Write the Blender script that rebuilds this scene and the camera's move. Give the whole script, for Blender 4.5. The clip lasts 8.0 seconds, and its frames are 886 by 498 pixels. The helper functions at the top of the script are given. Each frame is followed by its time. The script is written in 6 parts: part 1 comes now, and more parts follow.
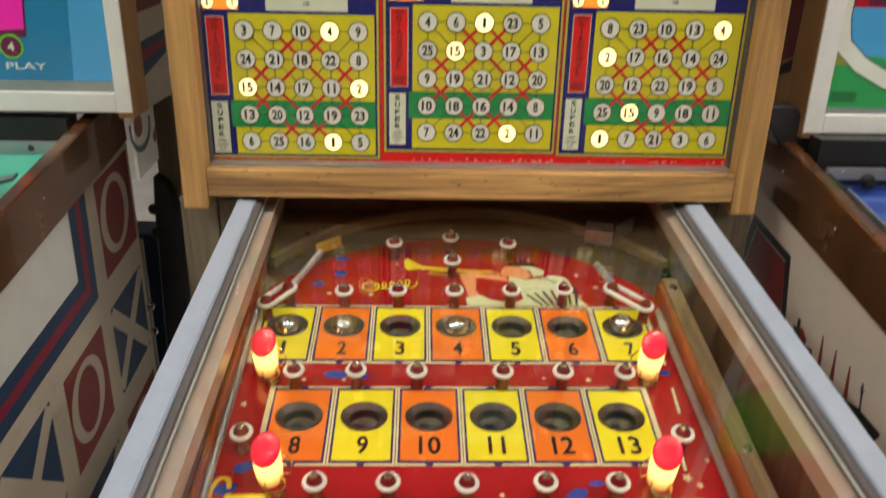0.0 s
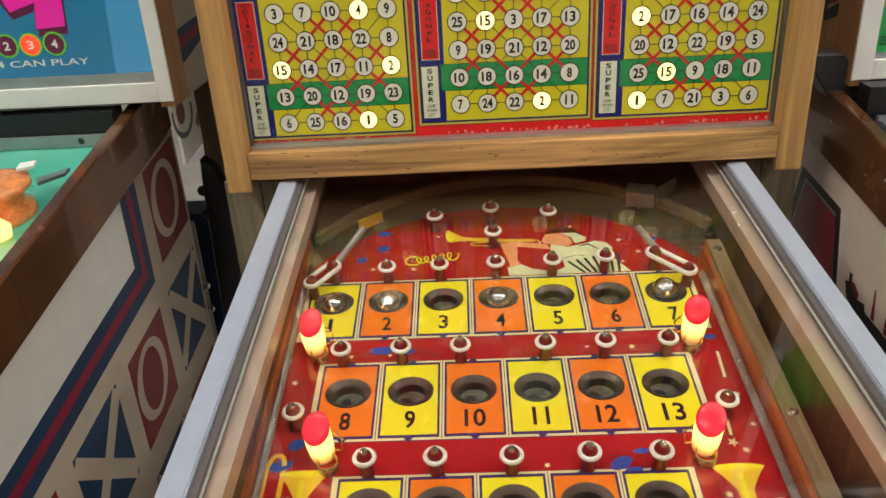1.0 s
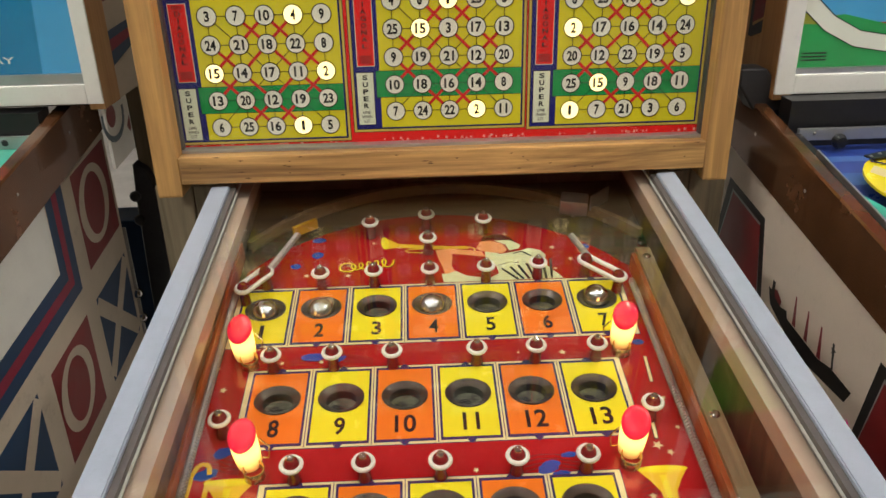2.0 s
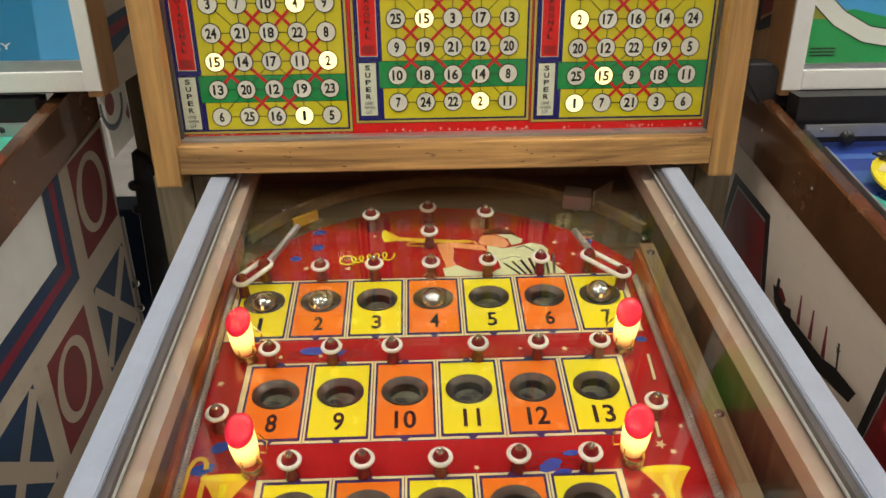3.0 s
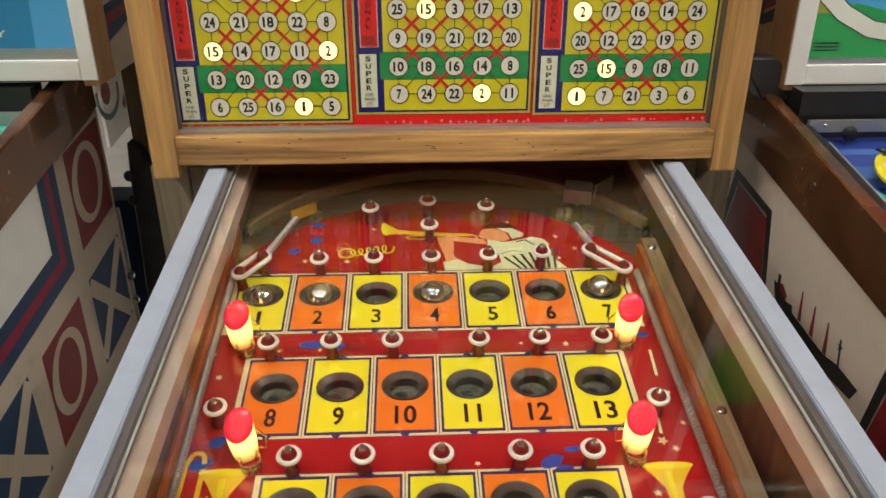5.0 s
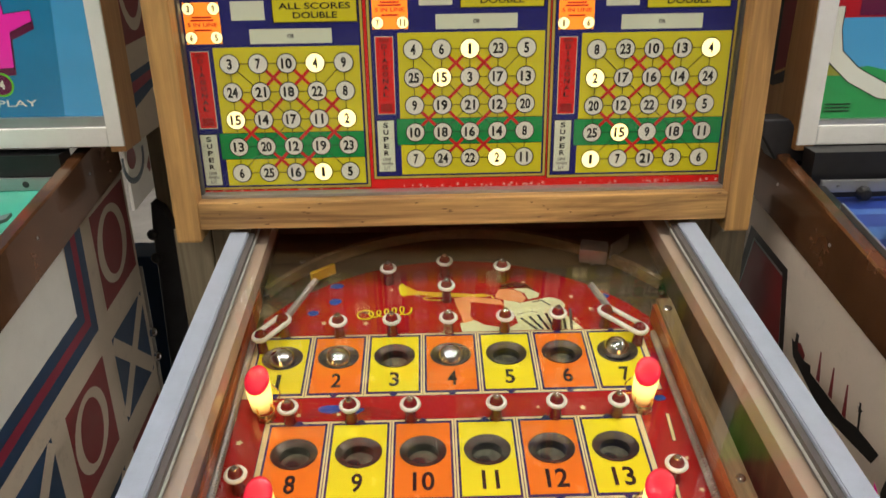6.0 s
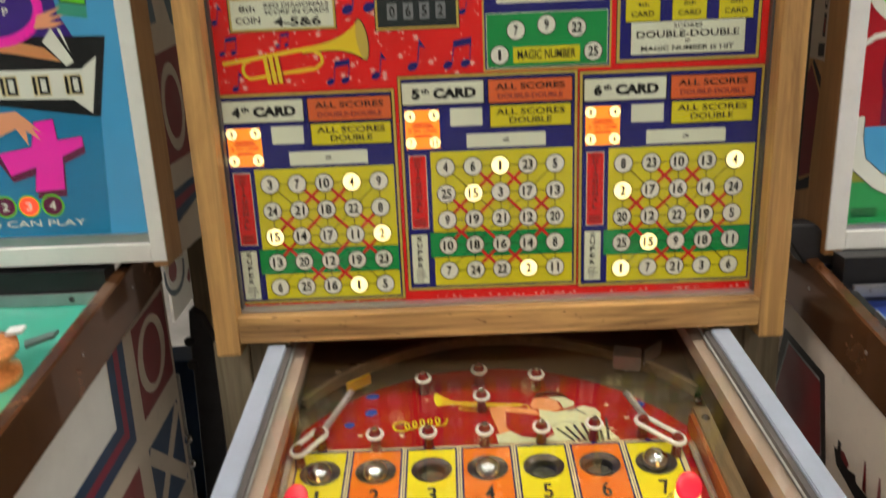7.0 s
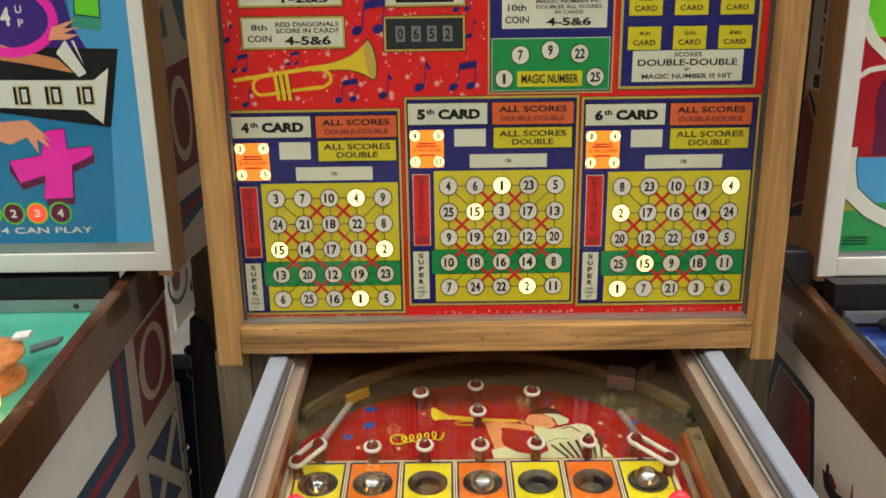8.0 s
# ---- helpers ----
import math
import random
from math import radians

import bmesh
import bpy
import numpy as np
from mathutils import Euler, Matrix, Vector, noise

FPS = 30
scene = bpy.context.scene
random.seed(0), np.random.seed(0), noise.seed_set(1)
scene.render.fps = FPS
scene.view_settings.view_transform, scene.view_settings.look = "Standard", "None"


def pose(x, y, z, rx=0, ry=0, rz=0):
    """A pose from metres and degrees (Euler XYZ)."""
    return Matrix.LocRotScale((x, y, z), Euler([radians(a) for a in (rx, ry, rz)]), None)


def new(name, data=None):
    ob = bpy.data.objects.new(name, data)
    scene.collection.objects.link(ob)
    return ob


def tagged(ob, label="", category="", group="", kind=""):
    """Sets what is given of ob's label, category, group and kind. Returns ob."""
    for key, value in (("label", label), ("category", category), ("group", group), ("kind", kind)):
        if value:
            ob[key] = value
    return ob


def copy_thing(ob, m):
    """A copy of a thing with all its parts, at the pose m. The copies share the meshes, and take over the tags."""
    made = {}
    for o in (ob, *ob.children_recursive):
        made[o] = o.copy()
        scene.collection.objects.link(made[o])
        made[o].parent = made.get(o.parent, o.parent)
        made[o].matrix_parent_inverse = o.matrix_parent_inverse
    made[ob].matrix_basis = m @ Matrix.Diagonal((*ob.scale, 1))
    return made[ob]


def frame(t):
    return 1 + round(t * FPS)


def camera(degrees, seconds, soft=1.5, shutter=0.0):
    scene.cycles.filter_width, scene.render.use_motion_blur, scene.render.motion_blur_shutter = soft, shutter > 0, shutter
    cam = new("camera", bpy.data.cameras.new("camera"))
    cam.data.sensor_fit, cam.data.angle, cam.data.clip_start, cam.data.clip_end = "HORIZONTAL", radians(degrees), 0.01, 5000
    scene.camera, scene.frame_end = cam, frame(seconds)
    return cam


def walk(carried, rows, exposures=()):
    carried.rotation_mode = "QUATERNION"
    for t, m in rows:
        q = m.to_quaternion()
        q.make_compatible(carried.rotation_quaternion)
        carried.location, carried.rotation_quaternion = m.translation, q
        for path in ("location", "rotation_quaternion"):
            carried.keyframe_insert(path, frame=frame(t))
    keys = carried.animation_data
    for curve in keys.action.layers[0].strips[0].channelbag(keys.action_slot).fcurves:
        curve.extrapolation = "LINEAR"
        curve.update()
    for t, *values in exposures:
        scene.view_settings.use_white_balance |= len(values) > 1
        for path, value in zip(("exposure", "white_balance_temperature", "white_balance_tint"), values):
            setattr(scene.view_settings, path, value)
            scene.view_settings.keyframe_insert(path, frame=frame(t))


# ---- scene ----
cam = camera(59.4, 8.0, soft=1.5, shutter=0.4)
PATH = [
    (0.0, -0.0597, -0.8628, 1.3246, 68.233, -1.159, -1.449),
    (0.2, -0.0532, -0.8643, 1.3373, 69.775, -1.629, -1.71),
    (0.3, -0.0470, -0.8650, 1.3415, 68.68, 0.171, 0.016),
    (0.5, -0.0467, -0.8618, 1.3498, 66.662, 1.72, 1.602),
    (1.0, -0.0439, -0.8615, 1.3453, 64.93, 3.029, 1.103),
    (1.5, -0.0384, -0.8686, 1.3444, 65.354, 1.724, -0.561),
    (2.0, -0.0286, -0.8641, 1.3392, 65.699, 1.211, -2.24),
    (3.5, -0.0324, -0.8512, 1.3368, 64.699, 0.343, -1.983),
    (4.0, -0.0323, -0.8492, 1.3353, 64.402, 0.005, -2.279),
    (4.5, -0.0383, -0.8463, 1.3274, 64.102, -0.24, -2.646),
    (6.0, -0.0374, -0.8477, 1.361, 67.544, 0.86, -1.27),
    (6.5, -0.0429, -0.8474, 1.3652, 69.464, 1.015, -1.417),
    (6.8, -0.0435, -0.8490, 1.3837, 70.956, 1.579, -0.60),
    (7.0, -0.0468, -0.8524, 1.3962, 73.718, 2.318, 0.136),
    (7.2, -0.0517, -0.8590, 1.4020, 75.818, 2.307, 0.796),
    (7.5, -0.0568, -0.8627, 1.4077, 76.173, 1.47, 0.681),
    (8.0, -0.0533, -0.8686, 1.4064, 74.64, 0.831, 0.179),
]
walk(cam, [(t, pose(x, y, z, rx, ry, rz)) for t, x, y, z, rx, ry, rz in PATH], [(0.0, 0.0, 6500, 10), (8.0, 0.0, 6500, 10)])

# ---- light: a dim hall under high fluorescent fixtures, mostly unseen added fill (built further down) ----
hall = bpy.data.worlds.new("hall_air")
hall.use_nodes = True
hall.node_tree.nodes["Background"].inputs[0].default_value = (0.9, 0.95, 1.0, 1)
hall.node_tree.nodes["Background"].inputs[1].default_value = 0.035
scene.world = hall
TUBE_STRENGTH = 104.0
BACKLIGHT = 0.075


# ---- materials ----
def nodes_of(name):
    m = bpy.data.materials.new(name)
    m.use_nodes = True
    nt = m.node_tree
    return m, nt, nt.nodes["Principled BSDF"]


def add(nt, kind, **values):
    n = nt.nodes.new(kind)
    for k, v in values.items():
        n.inputs[k].default_value = v
    return n


def surface(name, rgb, rough=0.45, metal=0.0, scale=60.0, vary=0.12, grain=900.0, bump=0.03, emit=0.0, coat=0.0, stretch=(1, 1, 1), spots=0.0, gloss=0.5):
    """Painted, printed or bare surface: colour with broad and fine variation, worn roughness, fine relief."""
    m, nt, b = nodes_of(name)
    link = nt.links.new
    co = nt.nodes.new("ShaderNodeTexCoord")
    mp = add(nt, "ShaderNodeMapping", Scale=stretch)
    link(co.outputs["Object"], mp.inputs["Vector"])
    broad = add(nt, "ShaderNodeTexNoise", Scale=scale, Detail=5.0, Roughness=0.6)
    fine = add(nt, "ShaderNodeTexNoise", Scale=grain, Detail=3.0)
    for n in (broad, fine):
        link(mp.outputs["Vector"], n.inputs["Vector"])
    half = add(nt, "ShaderNodeMath")
    half.operation = "MULTIPLY_ADD"
    half.inputs[1].default_value = 0.35
    link(fine.outputs["Fac"], half.inputs[0])
    link(broad.outputs["Fac"], half.inputs[2])
    ramp = nt.nodes.new("ShaderNodeValToRGB")
    lo = [max(0.0, c * (1 - vary)) for c in rgb]
    hi = [min(1.0, c * (1 + vary * 0.7) + 0.004) for c in rgb]
    ramp.color_ramp.elements[0].position, ramp.color_ramp.elements[1].position = 0.38, 0.95
    ramp.color_ramp.elements[0].color, ramp.color_ramp.elements[1].color = (*lo, 1), (*hi, 1)
    link(half.outputs[0], ramp.inputs["Fac"])
    colour = ramp.outputs["Color"]
    if spots:
        dirt = add(nt, "ShaderNodeTexNoise", Scale=scale * 3.1, Detail=8.0, Roughness=0.75)
        link(mp.outputs["Vector"], dirt.inputs["Vector"])
        cut = nt.nodes.new("ShaderNodeValToRGB")
        cut.color_ramp.elements[0].position, cut.color_ramp.elements[1].position = 0.56, 0.72
        cut.color_ramp.elements[1].color = (spots, spots, spots, 1)
        link(dirt.outputs["Fac"], cut.inputs["Fac"])
        mix = nt.nodes.new("ShaderNodeMix")
        mix.data_type = "RGBA"
        mix.inputs[7].default_value = (rgb[0] * 0.3, rgb[1] * 0.27, rgb[2] * 0.24, 1)
        link(cut.outputs["Color"], mix.inputs[0])
        link(colour, mix.inputs[6])
        colour = mix.outputs[2]
    link(colour, b.inputs["Base Color"])
    rr = add(nt, "ShaderNodeMapRange")
    rr.inputs[3].default_value, rr.inputs[4].default_value = max(0.02, rough - 0.1), min(1.0, rough + 0.12)
    link(broad.outputs["Fac"], rr.inputs[0])
    link(rr.outputs[0], b.inputs["Roughness"])
    b.inputs["Metallic"].default_value = metal
    b.inputs["Specular IOR Level"].default_value = gloss
    b.inputs["Coat Weight"].default_value = coat
    if emit:
        warm = nt.nodes.new("ShaderNodeMix")
        warm.data_type, warm.blend_type = "RGBA", "MULTIPLY"
        warm.inputs[0].default_value = 1.0
        warm.inputs[7].default_value = (1.0, 0.80, 0.50, 1)
        link(colour, warm.inputs[6])
        link(warm.outputs[2], b.inputs["Emission Color"])
        b.inputs["Emission Strength"].default_value = emit
    if bump:
        bp = add(nt, "ShaderNodeBump", Strength=bump, Distance=0.001)
        link(half.outputs[0], bp.inputs["Height"])
        link(bp.outputs["Normal"], b.inputs["Normal"])
    return m


def wood(name, dark, light, along=0, rough=0.45, scale=1.0, bump=0.15, coat=0.0):
    """Boards with long grain along one axis (0 x, 1 y, 2 z)."""
    m, nt, b = nodes_of(name)
    link = nt.links.new
    co = nt.nodes.new("ShaderNodeTexCoord")
    st = [70.0 * scale] * 3
    st[along] = 5.0 * scale
    mp = add(nt, "ShaderNodeMapping", Scale=st)
    link(co.outputs["Object"], mp.inputs["Vector"])
    grain = add(nt, "ShaderNodeTexNoise", Scale=1.0, Detail=6.0, Roughness=0.65, Distortion=1.2)
    st2 = [420.0 * scale] * 3
    st2[along] = 12.0 * scale
    mp2 = add(nt, "ShaderNodeMapping", Scale=st2)
    link(co.outputs["Object"], mp2.inputs["Vector"])
    pores = add(nt, "ShaderNodeTexNoise", Scale=1.0, Detail=3.0)
    link(mp.outputs["Vector"], grain.inputs["Vector"])
    link(mp2.outputs["Vector"], pores.inputs["Vector"])
    half = add(nt, "ShaderNodeMath")
    half.operation = "MULTIPLY_ADD"
    half.inputs[1].default_value = 0.45
    link(pores.outputs["Fac"], half.inputs[0])
    link(grain.outputs["Fac"], half.inputs[2])
    ramp = nt.nodes.new("ShaderNodeValToRGB")
    ramp.color_ramp.elements[0].position, ramp.color_ramp.elements[1].position = 0.52, 0.9
    ramp.color_ramp.elements[0].color, ramp.color_ramp.elements[1].color = (*dark, 1), (*light, 1)
    link(half.outputs[0], ramp.inputs["Fac"])
    link(ramp.outputs["Color"], b.inputs["Base Color"])
    b.inputs["Roughness"].default_value = rough
    b.inputs["Coat Weight"].default_value = coat
    bp = add(nt, "ShaderNodeBump", Strength=bump, Distance=0.001)
    link(half.outputs[0], bp.inputs["Height"])
    link(bp.outputs["Normal"], b.inputs["Normal"])
    return m


def pane_glass(name, rough=0.0, ior=1.5, tint=(0.97, 0.985, 0.975)):
    """Clear sheet: see-through, with true glass reflection by Fresnel."""
    m = bpy.data.materials.new(name)
    m.use_nodes = True
    nt = m.node_tree
    nt.nodes.clear()
    out = nt.nodes.new("ShaderNodeOutputMaterial")
    clear = add(nt, "ShaderNodeBsdfTransparent", Color=(*tint, 1))
    gloss = add(nt, "ShaderNodeBsdfGlossy", Roughness=rough)
    lw = add(nt, "ShaderNodeLayerWeight", Blend=0.5)
    power = nt.nodes.new("ShaderNodeMath")
    power.operation = "POWER"
    power.inputs[1].default_value = 5.0
    schlick = nt.nodes.new("ShaderNodeMath")
    schlick.operation = "MULTIPLY_ADD"
    base = ((ior - 1) / (ior + 1)) ** 2
    schlick.inputs[1].default_value, schlick.inputs[2].default_value = 1 - base, base
    nt.links.new(lw.outputs["Facing"], power.inputs[0])
    nt.links.new(power.outputs[0], schlick.inputs[0])
    mix = nt.nodes.new("ShaderNodeMixShader")
    nt.links.new(schlick.outputs[0], mix.inputs[0])
    nt.links.new(clear.outputs[0], mix.inputs[1])
    nt.links.new(gloss.outputs[0], mix.inputs[2])
    nt.links.new(mix.outputs[0], out.inputs["Surface"])
    return m


def glow(name, rgb, strength):
    m, nt, b = nodes_of(name)
    b.inputs["Base Color"].default_value = (*rgb, 1)
    b.inputs["Emission Color"].default_value = (*rgb, 1)
    b.inputs["Emission Strength"].default_value = strength
    b.inputs["Roughness"].default_value = 0.35
    return m


def plastic(name, rgb, rough=0.25, through_light=0.0, emit=0.0):
    m, nt, b = nodes_of(name)
    b.inputs["Base Color"].default_value = (*rgb, 1)
    b.inputs["Roughness"].default_value = rough
    b.inputs["Transmission Weight"].default_value = through_light
    b.inputs["Emission Color"].default_value = (*rgb, 1)
    b.inputs["Emission Strength"].default_value = emit
    co = nt.nodes.new("ShaderNodeTexCoord")
    n = add(nt, "ShaderNodeTexNoise", Scale=400.0, Detail=2.0)
    nt.links.new(co.outputs["Object"], n.inputs["Vector"])
    bp = add(nt, "ShaderNodeBump", Strength=0.04, Distance=0.001)
    nt.links.new(n.outputs["Fac"], bp.inputs["Height"])
    nt.links.new(bp.outputs["Normal"], b.inputs["Normal"])
    return m


OAK_X = wood("oak_across", (0.19, 0.095, 0.036), (0.66, 0.39, 0.145), 0, 0.45, 0.55, 0.4, 0.1)
OAK_Z = wood("oak_upright", (0.31, 0.165, 0.060), (0.64, 0.37, 0.130), 2, 0.45, 0.5, 0.3, 0.1)
GREY_WOOD = wood("weathered_board", (0.150, 0.120, 0.075), (0.31, 0.255, 0.17), 2, 0.8, 0.4, 0.4)
LEDGE_WOOD = surface("cream_ledge_paint", (0.46, 0.35, 0.28), 0.4, 0.0, 25, 0.12, 700, 0.05, coat=0.2, spots=0.15)
INNER_WOOD = wood("inner_wall_wood", (0.060, 0.030, 0.017), (0.165, 0.090, 0.048), 1, 0.4, 0.7, 0.15, 0.2)
TAN_WOOD = wood("lane_wood", (0.15, 0.10, 0.05), (0.30, 0.21, 0.115), 1, 0.45, 0.8, 0.12)
ARCH_WOOD = wood("arch_wood", (0.035, 0.024, 0.014), (0.11, 0.072, 0.042), 0, 0.4, 0.7, 0.1)
SIDE_WOOD = wood("orange_side_wood", (0.44, 0.22, 0.08), (0.60, 0.33, 0.14), 2, 0.5, 0.5, 0.08)
ORANGE_STRIP = wood("orange_stained_strip", (0.24, 0.05, 0.012), (0.44, 0.12, 0.03), 1, 0.4, 0.8, 0.08)
RAIL_METAL = surface("blue_grey_rail", (0.40, 0.46, 0.57), 0.38, 0.15, 40, 0.08, 1200, 0.03, spots=0.15)
CHANNEL = surface("dark_glass_channel", (0.125, 0.115, 0.115), 0.45, 0.2, 60, 0.2)
GLASS_EDGE = surface("pale_glass_edge", (0.50, 0.53, 0.50), 0.3, 0.0, 90, 0.3, 900, 0.03, spots=0.3)
ALU = surface("aluminium_trim", (0.56, 0.57, 0.60), 0.33, 0.85, 50, 0.1, 1500, 0.03)
CHROME = surface("chrome", (0.78, 0.78, 0.80), 0.09, 1.0, 80, 0.05, 900, 0.0)
STEEL = surface("dull_steel", (0.42, 0.41, 0.40), 0.35, 0.9, 90, 0.2, 900, 0.05)
DARK_STEEL = surface("dark_bracket_steel", (0.045, 0.045, 0.05), 0.5, 0.4, 40, 0.25, 700, 0.08)
BLACK = surface("black_plastic", (0.012, 0.012, 0.014), 0.35, 0.0, 70, 0.2)
BROWN_RAIL = surface("brown_rail", (0.20, 0.080, 0.032), 0.24, 0.6, 9, 0.6, 700, 0.04, coat=0.4, spots=0.3)
WHITE_FRAME = surface("white_frame_paint", (0.86, 0.86, 0.83), 0.35, 0.0, 30, 0.05, 900, 0.04, spots=0.12)
BEIGE = surface("beige_side_paint", (0.62, 0.53, 0.43), 0.5, 0.0, 14, 0.08, 900, 0.05, spots=0.25)
CREAM = surface("cream_side_paint", (0.80, 0.69, 0.59), 0.45, 0.0, 12, 0.07, 900, 0.05, spots=0.2)
DARK_RED = surface("dark_red_paint", (0.22, 0.012, 0.016), 0.4, 0.0, 30, 0.1, 900, 0.04, spots=0.15)
NAVY_PAINT = surface("navy_side_paint", (0.012, 0.048, 0.125), 0.45, 0.0, 30, 0.15, 900, 0.04, spots=0.15)
CRIMSON = surface("crimson_stripe_paint", (0.27, 0.012, 0.045), 0.45, 0.0, 30, 0.12)
INK_BLACK = surface("black_paint", (0.015, 0.013, 0.014), 0.45, 0.0, 40, 0.2)
HALL_FLOOR = surface("pale_hall_floor", (0.46, 0.44, 0.42), 0.6, 0.0, 5, 0.3, 200, 0.1)
HALL_WALL = surface("hall_wall_paint", (0.27, 0.26, 0.24), 0.8, 0.0, 2, 0.06, 80, 0.1)

GREY_LINE = surface("grey_line_paint", (0.30, 0.29, 0.29), 0.45, 0.0, 30, 0.1)
SLATE = surface("slate_blue_paint", (0.10, 0.15, 0.20), 0.5, 0.0, 30, 0.12)
# playfield lacquer
PF_RED = surface("playfield_red", (0.39, 0.009, 0.012), 0.22, 0.0, 30, 0.12, 700, 0.02, coat=0.35)
PF_YELLOW = surface("playfield_yellow", (0.86, 0.72, 0.02), 0.24, 0.0, 30, 0.05, 700, 0.02, coat=0.35)
PF_ORANGE = surface("playfield_orange", (0.85, 0.19, 0.015), 0.24, 0.0, 30, 0.06, 700, 0.02, coat=0.35)
PF_NAVY = surface("playfield_navy", (0.035, 0.03, 0.12), 0.24, 0.0, 30, 0.1, 700, 0.02, coat=0.35)
PF_BLUE = surface("playfield_blue", (0.02, 0.07, 0.36), 0.24, 0.0, 30, 0.12, 700, 0.02, coat=0.35)
PF_CREAM = surface("playfield_cream", (0.80, 0.66, 0.36), 0.24, 0.0, 30, 0.06, 700, 0.02, coat=0.35)
PF_GOLD = surface("playfield_gold", (0.80, 0.50, 0.03), 0.24, 0.0, 30, 0.08, 700, 0.02, coat=0.35)
PF_SKIN = surface("playfield_peach", (0.85, 0.33, 0.13), 0.24, 0.0, 30, 0.08, 700, 0.02, coat=0.35)
PF_PALE = surface("playfield_pale_green", (0.72, 0.72, 0.42), 0.24, 0.0, 30, 0.06, 700, 0.02, coat=0.35)
PF_BLACK = surface("playfield_black", (0.012, 0.010, 0.012), 0.3, 0.0, 30, 0.1, 700, 0.02)
PF_DARKRED = surface("playfield_dark_red", (0.10, 0.008, 0.010), 0.24, 0.0, 30, 0.12, 700, 0.02, coat=0.35)
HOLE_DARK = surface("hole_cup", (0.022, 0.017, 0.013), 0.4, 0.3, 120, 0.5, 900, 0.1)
HOLE_RIM = surface("hole_rim", (0.085, 0.060, 0.048), 0.30, 0.55, 120, 0.25)
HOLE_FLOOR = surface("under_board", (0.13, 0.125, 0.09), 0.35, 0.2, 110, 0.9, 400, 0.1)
POST_RED = plastic("maroon_post_plastic", (0.17, 0.012, 0.014), 0.12)
RUBBER = surface("white_rubber", (0.80, 0.76, 0.69), 0.55, 0.0, 200, 0.07)
def lit_lens(name, rgb, bulb_height, most, least):
    """Translucent lens lit from inside by a bulb at one height."""
    m, nt, b = nodes_of(name)
    co = nt.nodes.new("ShaderNodeTexCoord")
    xyz = nt.nodes.new("ShaderNodeSeparateXYZ")
    away = nt.nodes.new("ShaderNodeMath")
    away.operation = "SUBTRACT"
    away.inputs[1].default_value = bulb_height
    size = nt.nodes.new("ShaderNodeMath")
    size.operation = "ABSOLUTE"
    fall = add(nt, "ShaderNodeMapRange")
    fall.interpolation_type = "SMOOTHSTEP"
    fall.inputs[2].default_value, fall.inputs[3].default_value, fall.inputs[4].default_value = 0.024, most, least
    nt.links.new(co.outputs["Object"], xyz.inputs[0])
    nt.links.new(xyz.outputs["Z"], away.inputs[0])
    nt.links.new(away.outputs[0], size.inputs[0])
    nt.links.new(size.outputs[0], fall.inputs[0])
    nt.links.new(fall.outputs[0], b.inputs["Emission Strength"])
    b.inputs["Base Color"].default_value = (*rgb, 1)
    b.inputs["Emission Color"].default_value = (*rgb, 1)
    b.inputs["Roughness"].default_value = 0.25
    return m


LAMP_BODY = lit_lens("lit_lamp_body", (1.0, 0.60, 0.16), 0.026, 3.2, 0.35)
LAMP_CAP = lit_lens("red_lamp_cap", (0.80, 0.014, 0.045), 0.030, 0.85, 0.22)
BRASS = surface("brass_clip", (0.60, 0.42, 0.18), 0.25, 0.9, 120, 0.15)
SPRING = surface("grey_spring", (0.50, 0.47, 0.44), 0.4, 0.75, 200, 0.3)
GASKET = surface("dark_grey_gasket", (0.10, 0.10, 0.105), 0.35, 0.4, 60, 0.2)
GLASS = pane_glass("clear_glass", 0.0, 1.42)
TOP_GLASS = pane_glass("thick_top_glass", 0.0, 1.54)

# back-lit printed glass
def print_ink(name, rgb, lit=1.0):
    return surface(name, rgb, 0.6, 0.0, 18, 0.07, 500, 0.0, emit=BACKLIGHT * lit, gloss=0.08)


BG_RED = print_ink("glass_red", (0.72, 0.014, 0.014), 1.5)
BG_YELLOW = print_ink("glass_yellow", (0.69, 0.62, 0.022))
BG_GREEN = print_ink("glass_green", (0.012, 0.29, 0.075), 1.1)
BG_NAVY = print_ink("glass_navy", (0.016, 0.016, 0.17))
BG_WHITE = print_ink("glass_white", (0.72, 0.75, 0.62))
BG_DISC = print_ink("glass_disc", (0.76, 0.75, 0.69), 1.2)
BG_ORANGE = print_ink("glass_orange", (0.72, 0.14, 0.045))
BG_GOLD = print_ink("glass_gold_line", (0.55, 0.42, 0.09))
BG_BLACK = print_ink("glass_black", (0.012, 0.012, 0.012))
BG_CRIMSON = print_ink("glass_cross_red", (0.62, 0.025, 0.02))
BG_STAR = print_ink("glass_star", (0.80, 0.40, 0.36))
BG_TRUMPET = print_ink("glass_trumpet", (0.78, 0.58, 0.03))
DISC_LIT = glow("lit_disc", (1.0, 0.80, 0.38), 1.5)
PANEL_LIT = glow("lit_orange_panel", (1.0, 0.27, 0.02), 0.85)
COUNTER = print_ink("counter_black", (0.02, 0.028, 0.03), 0.5)
REEL = print_ink("counter_reel", (0.20, 0.21, 0.23), 0.8)

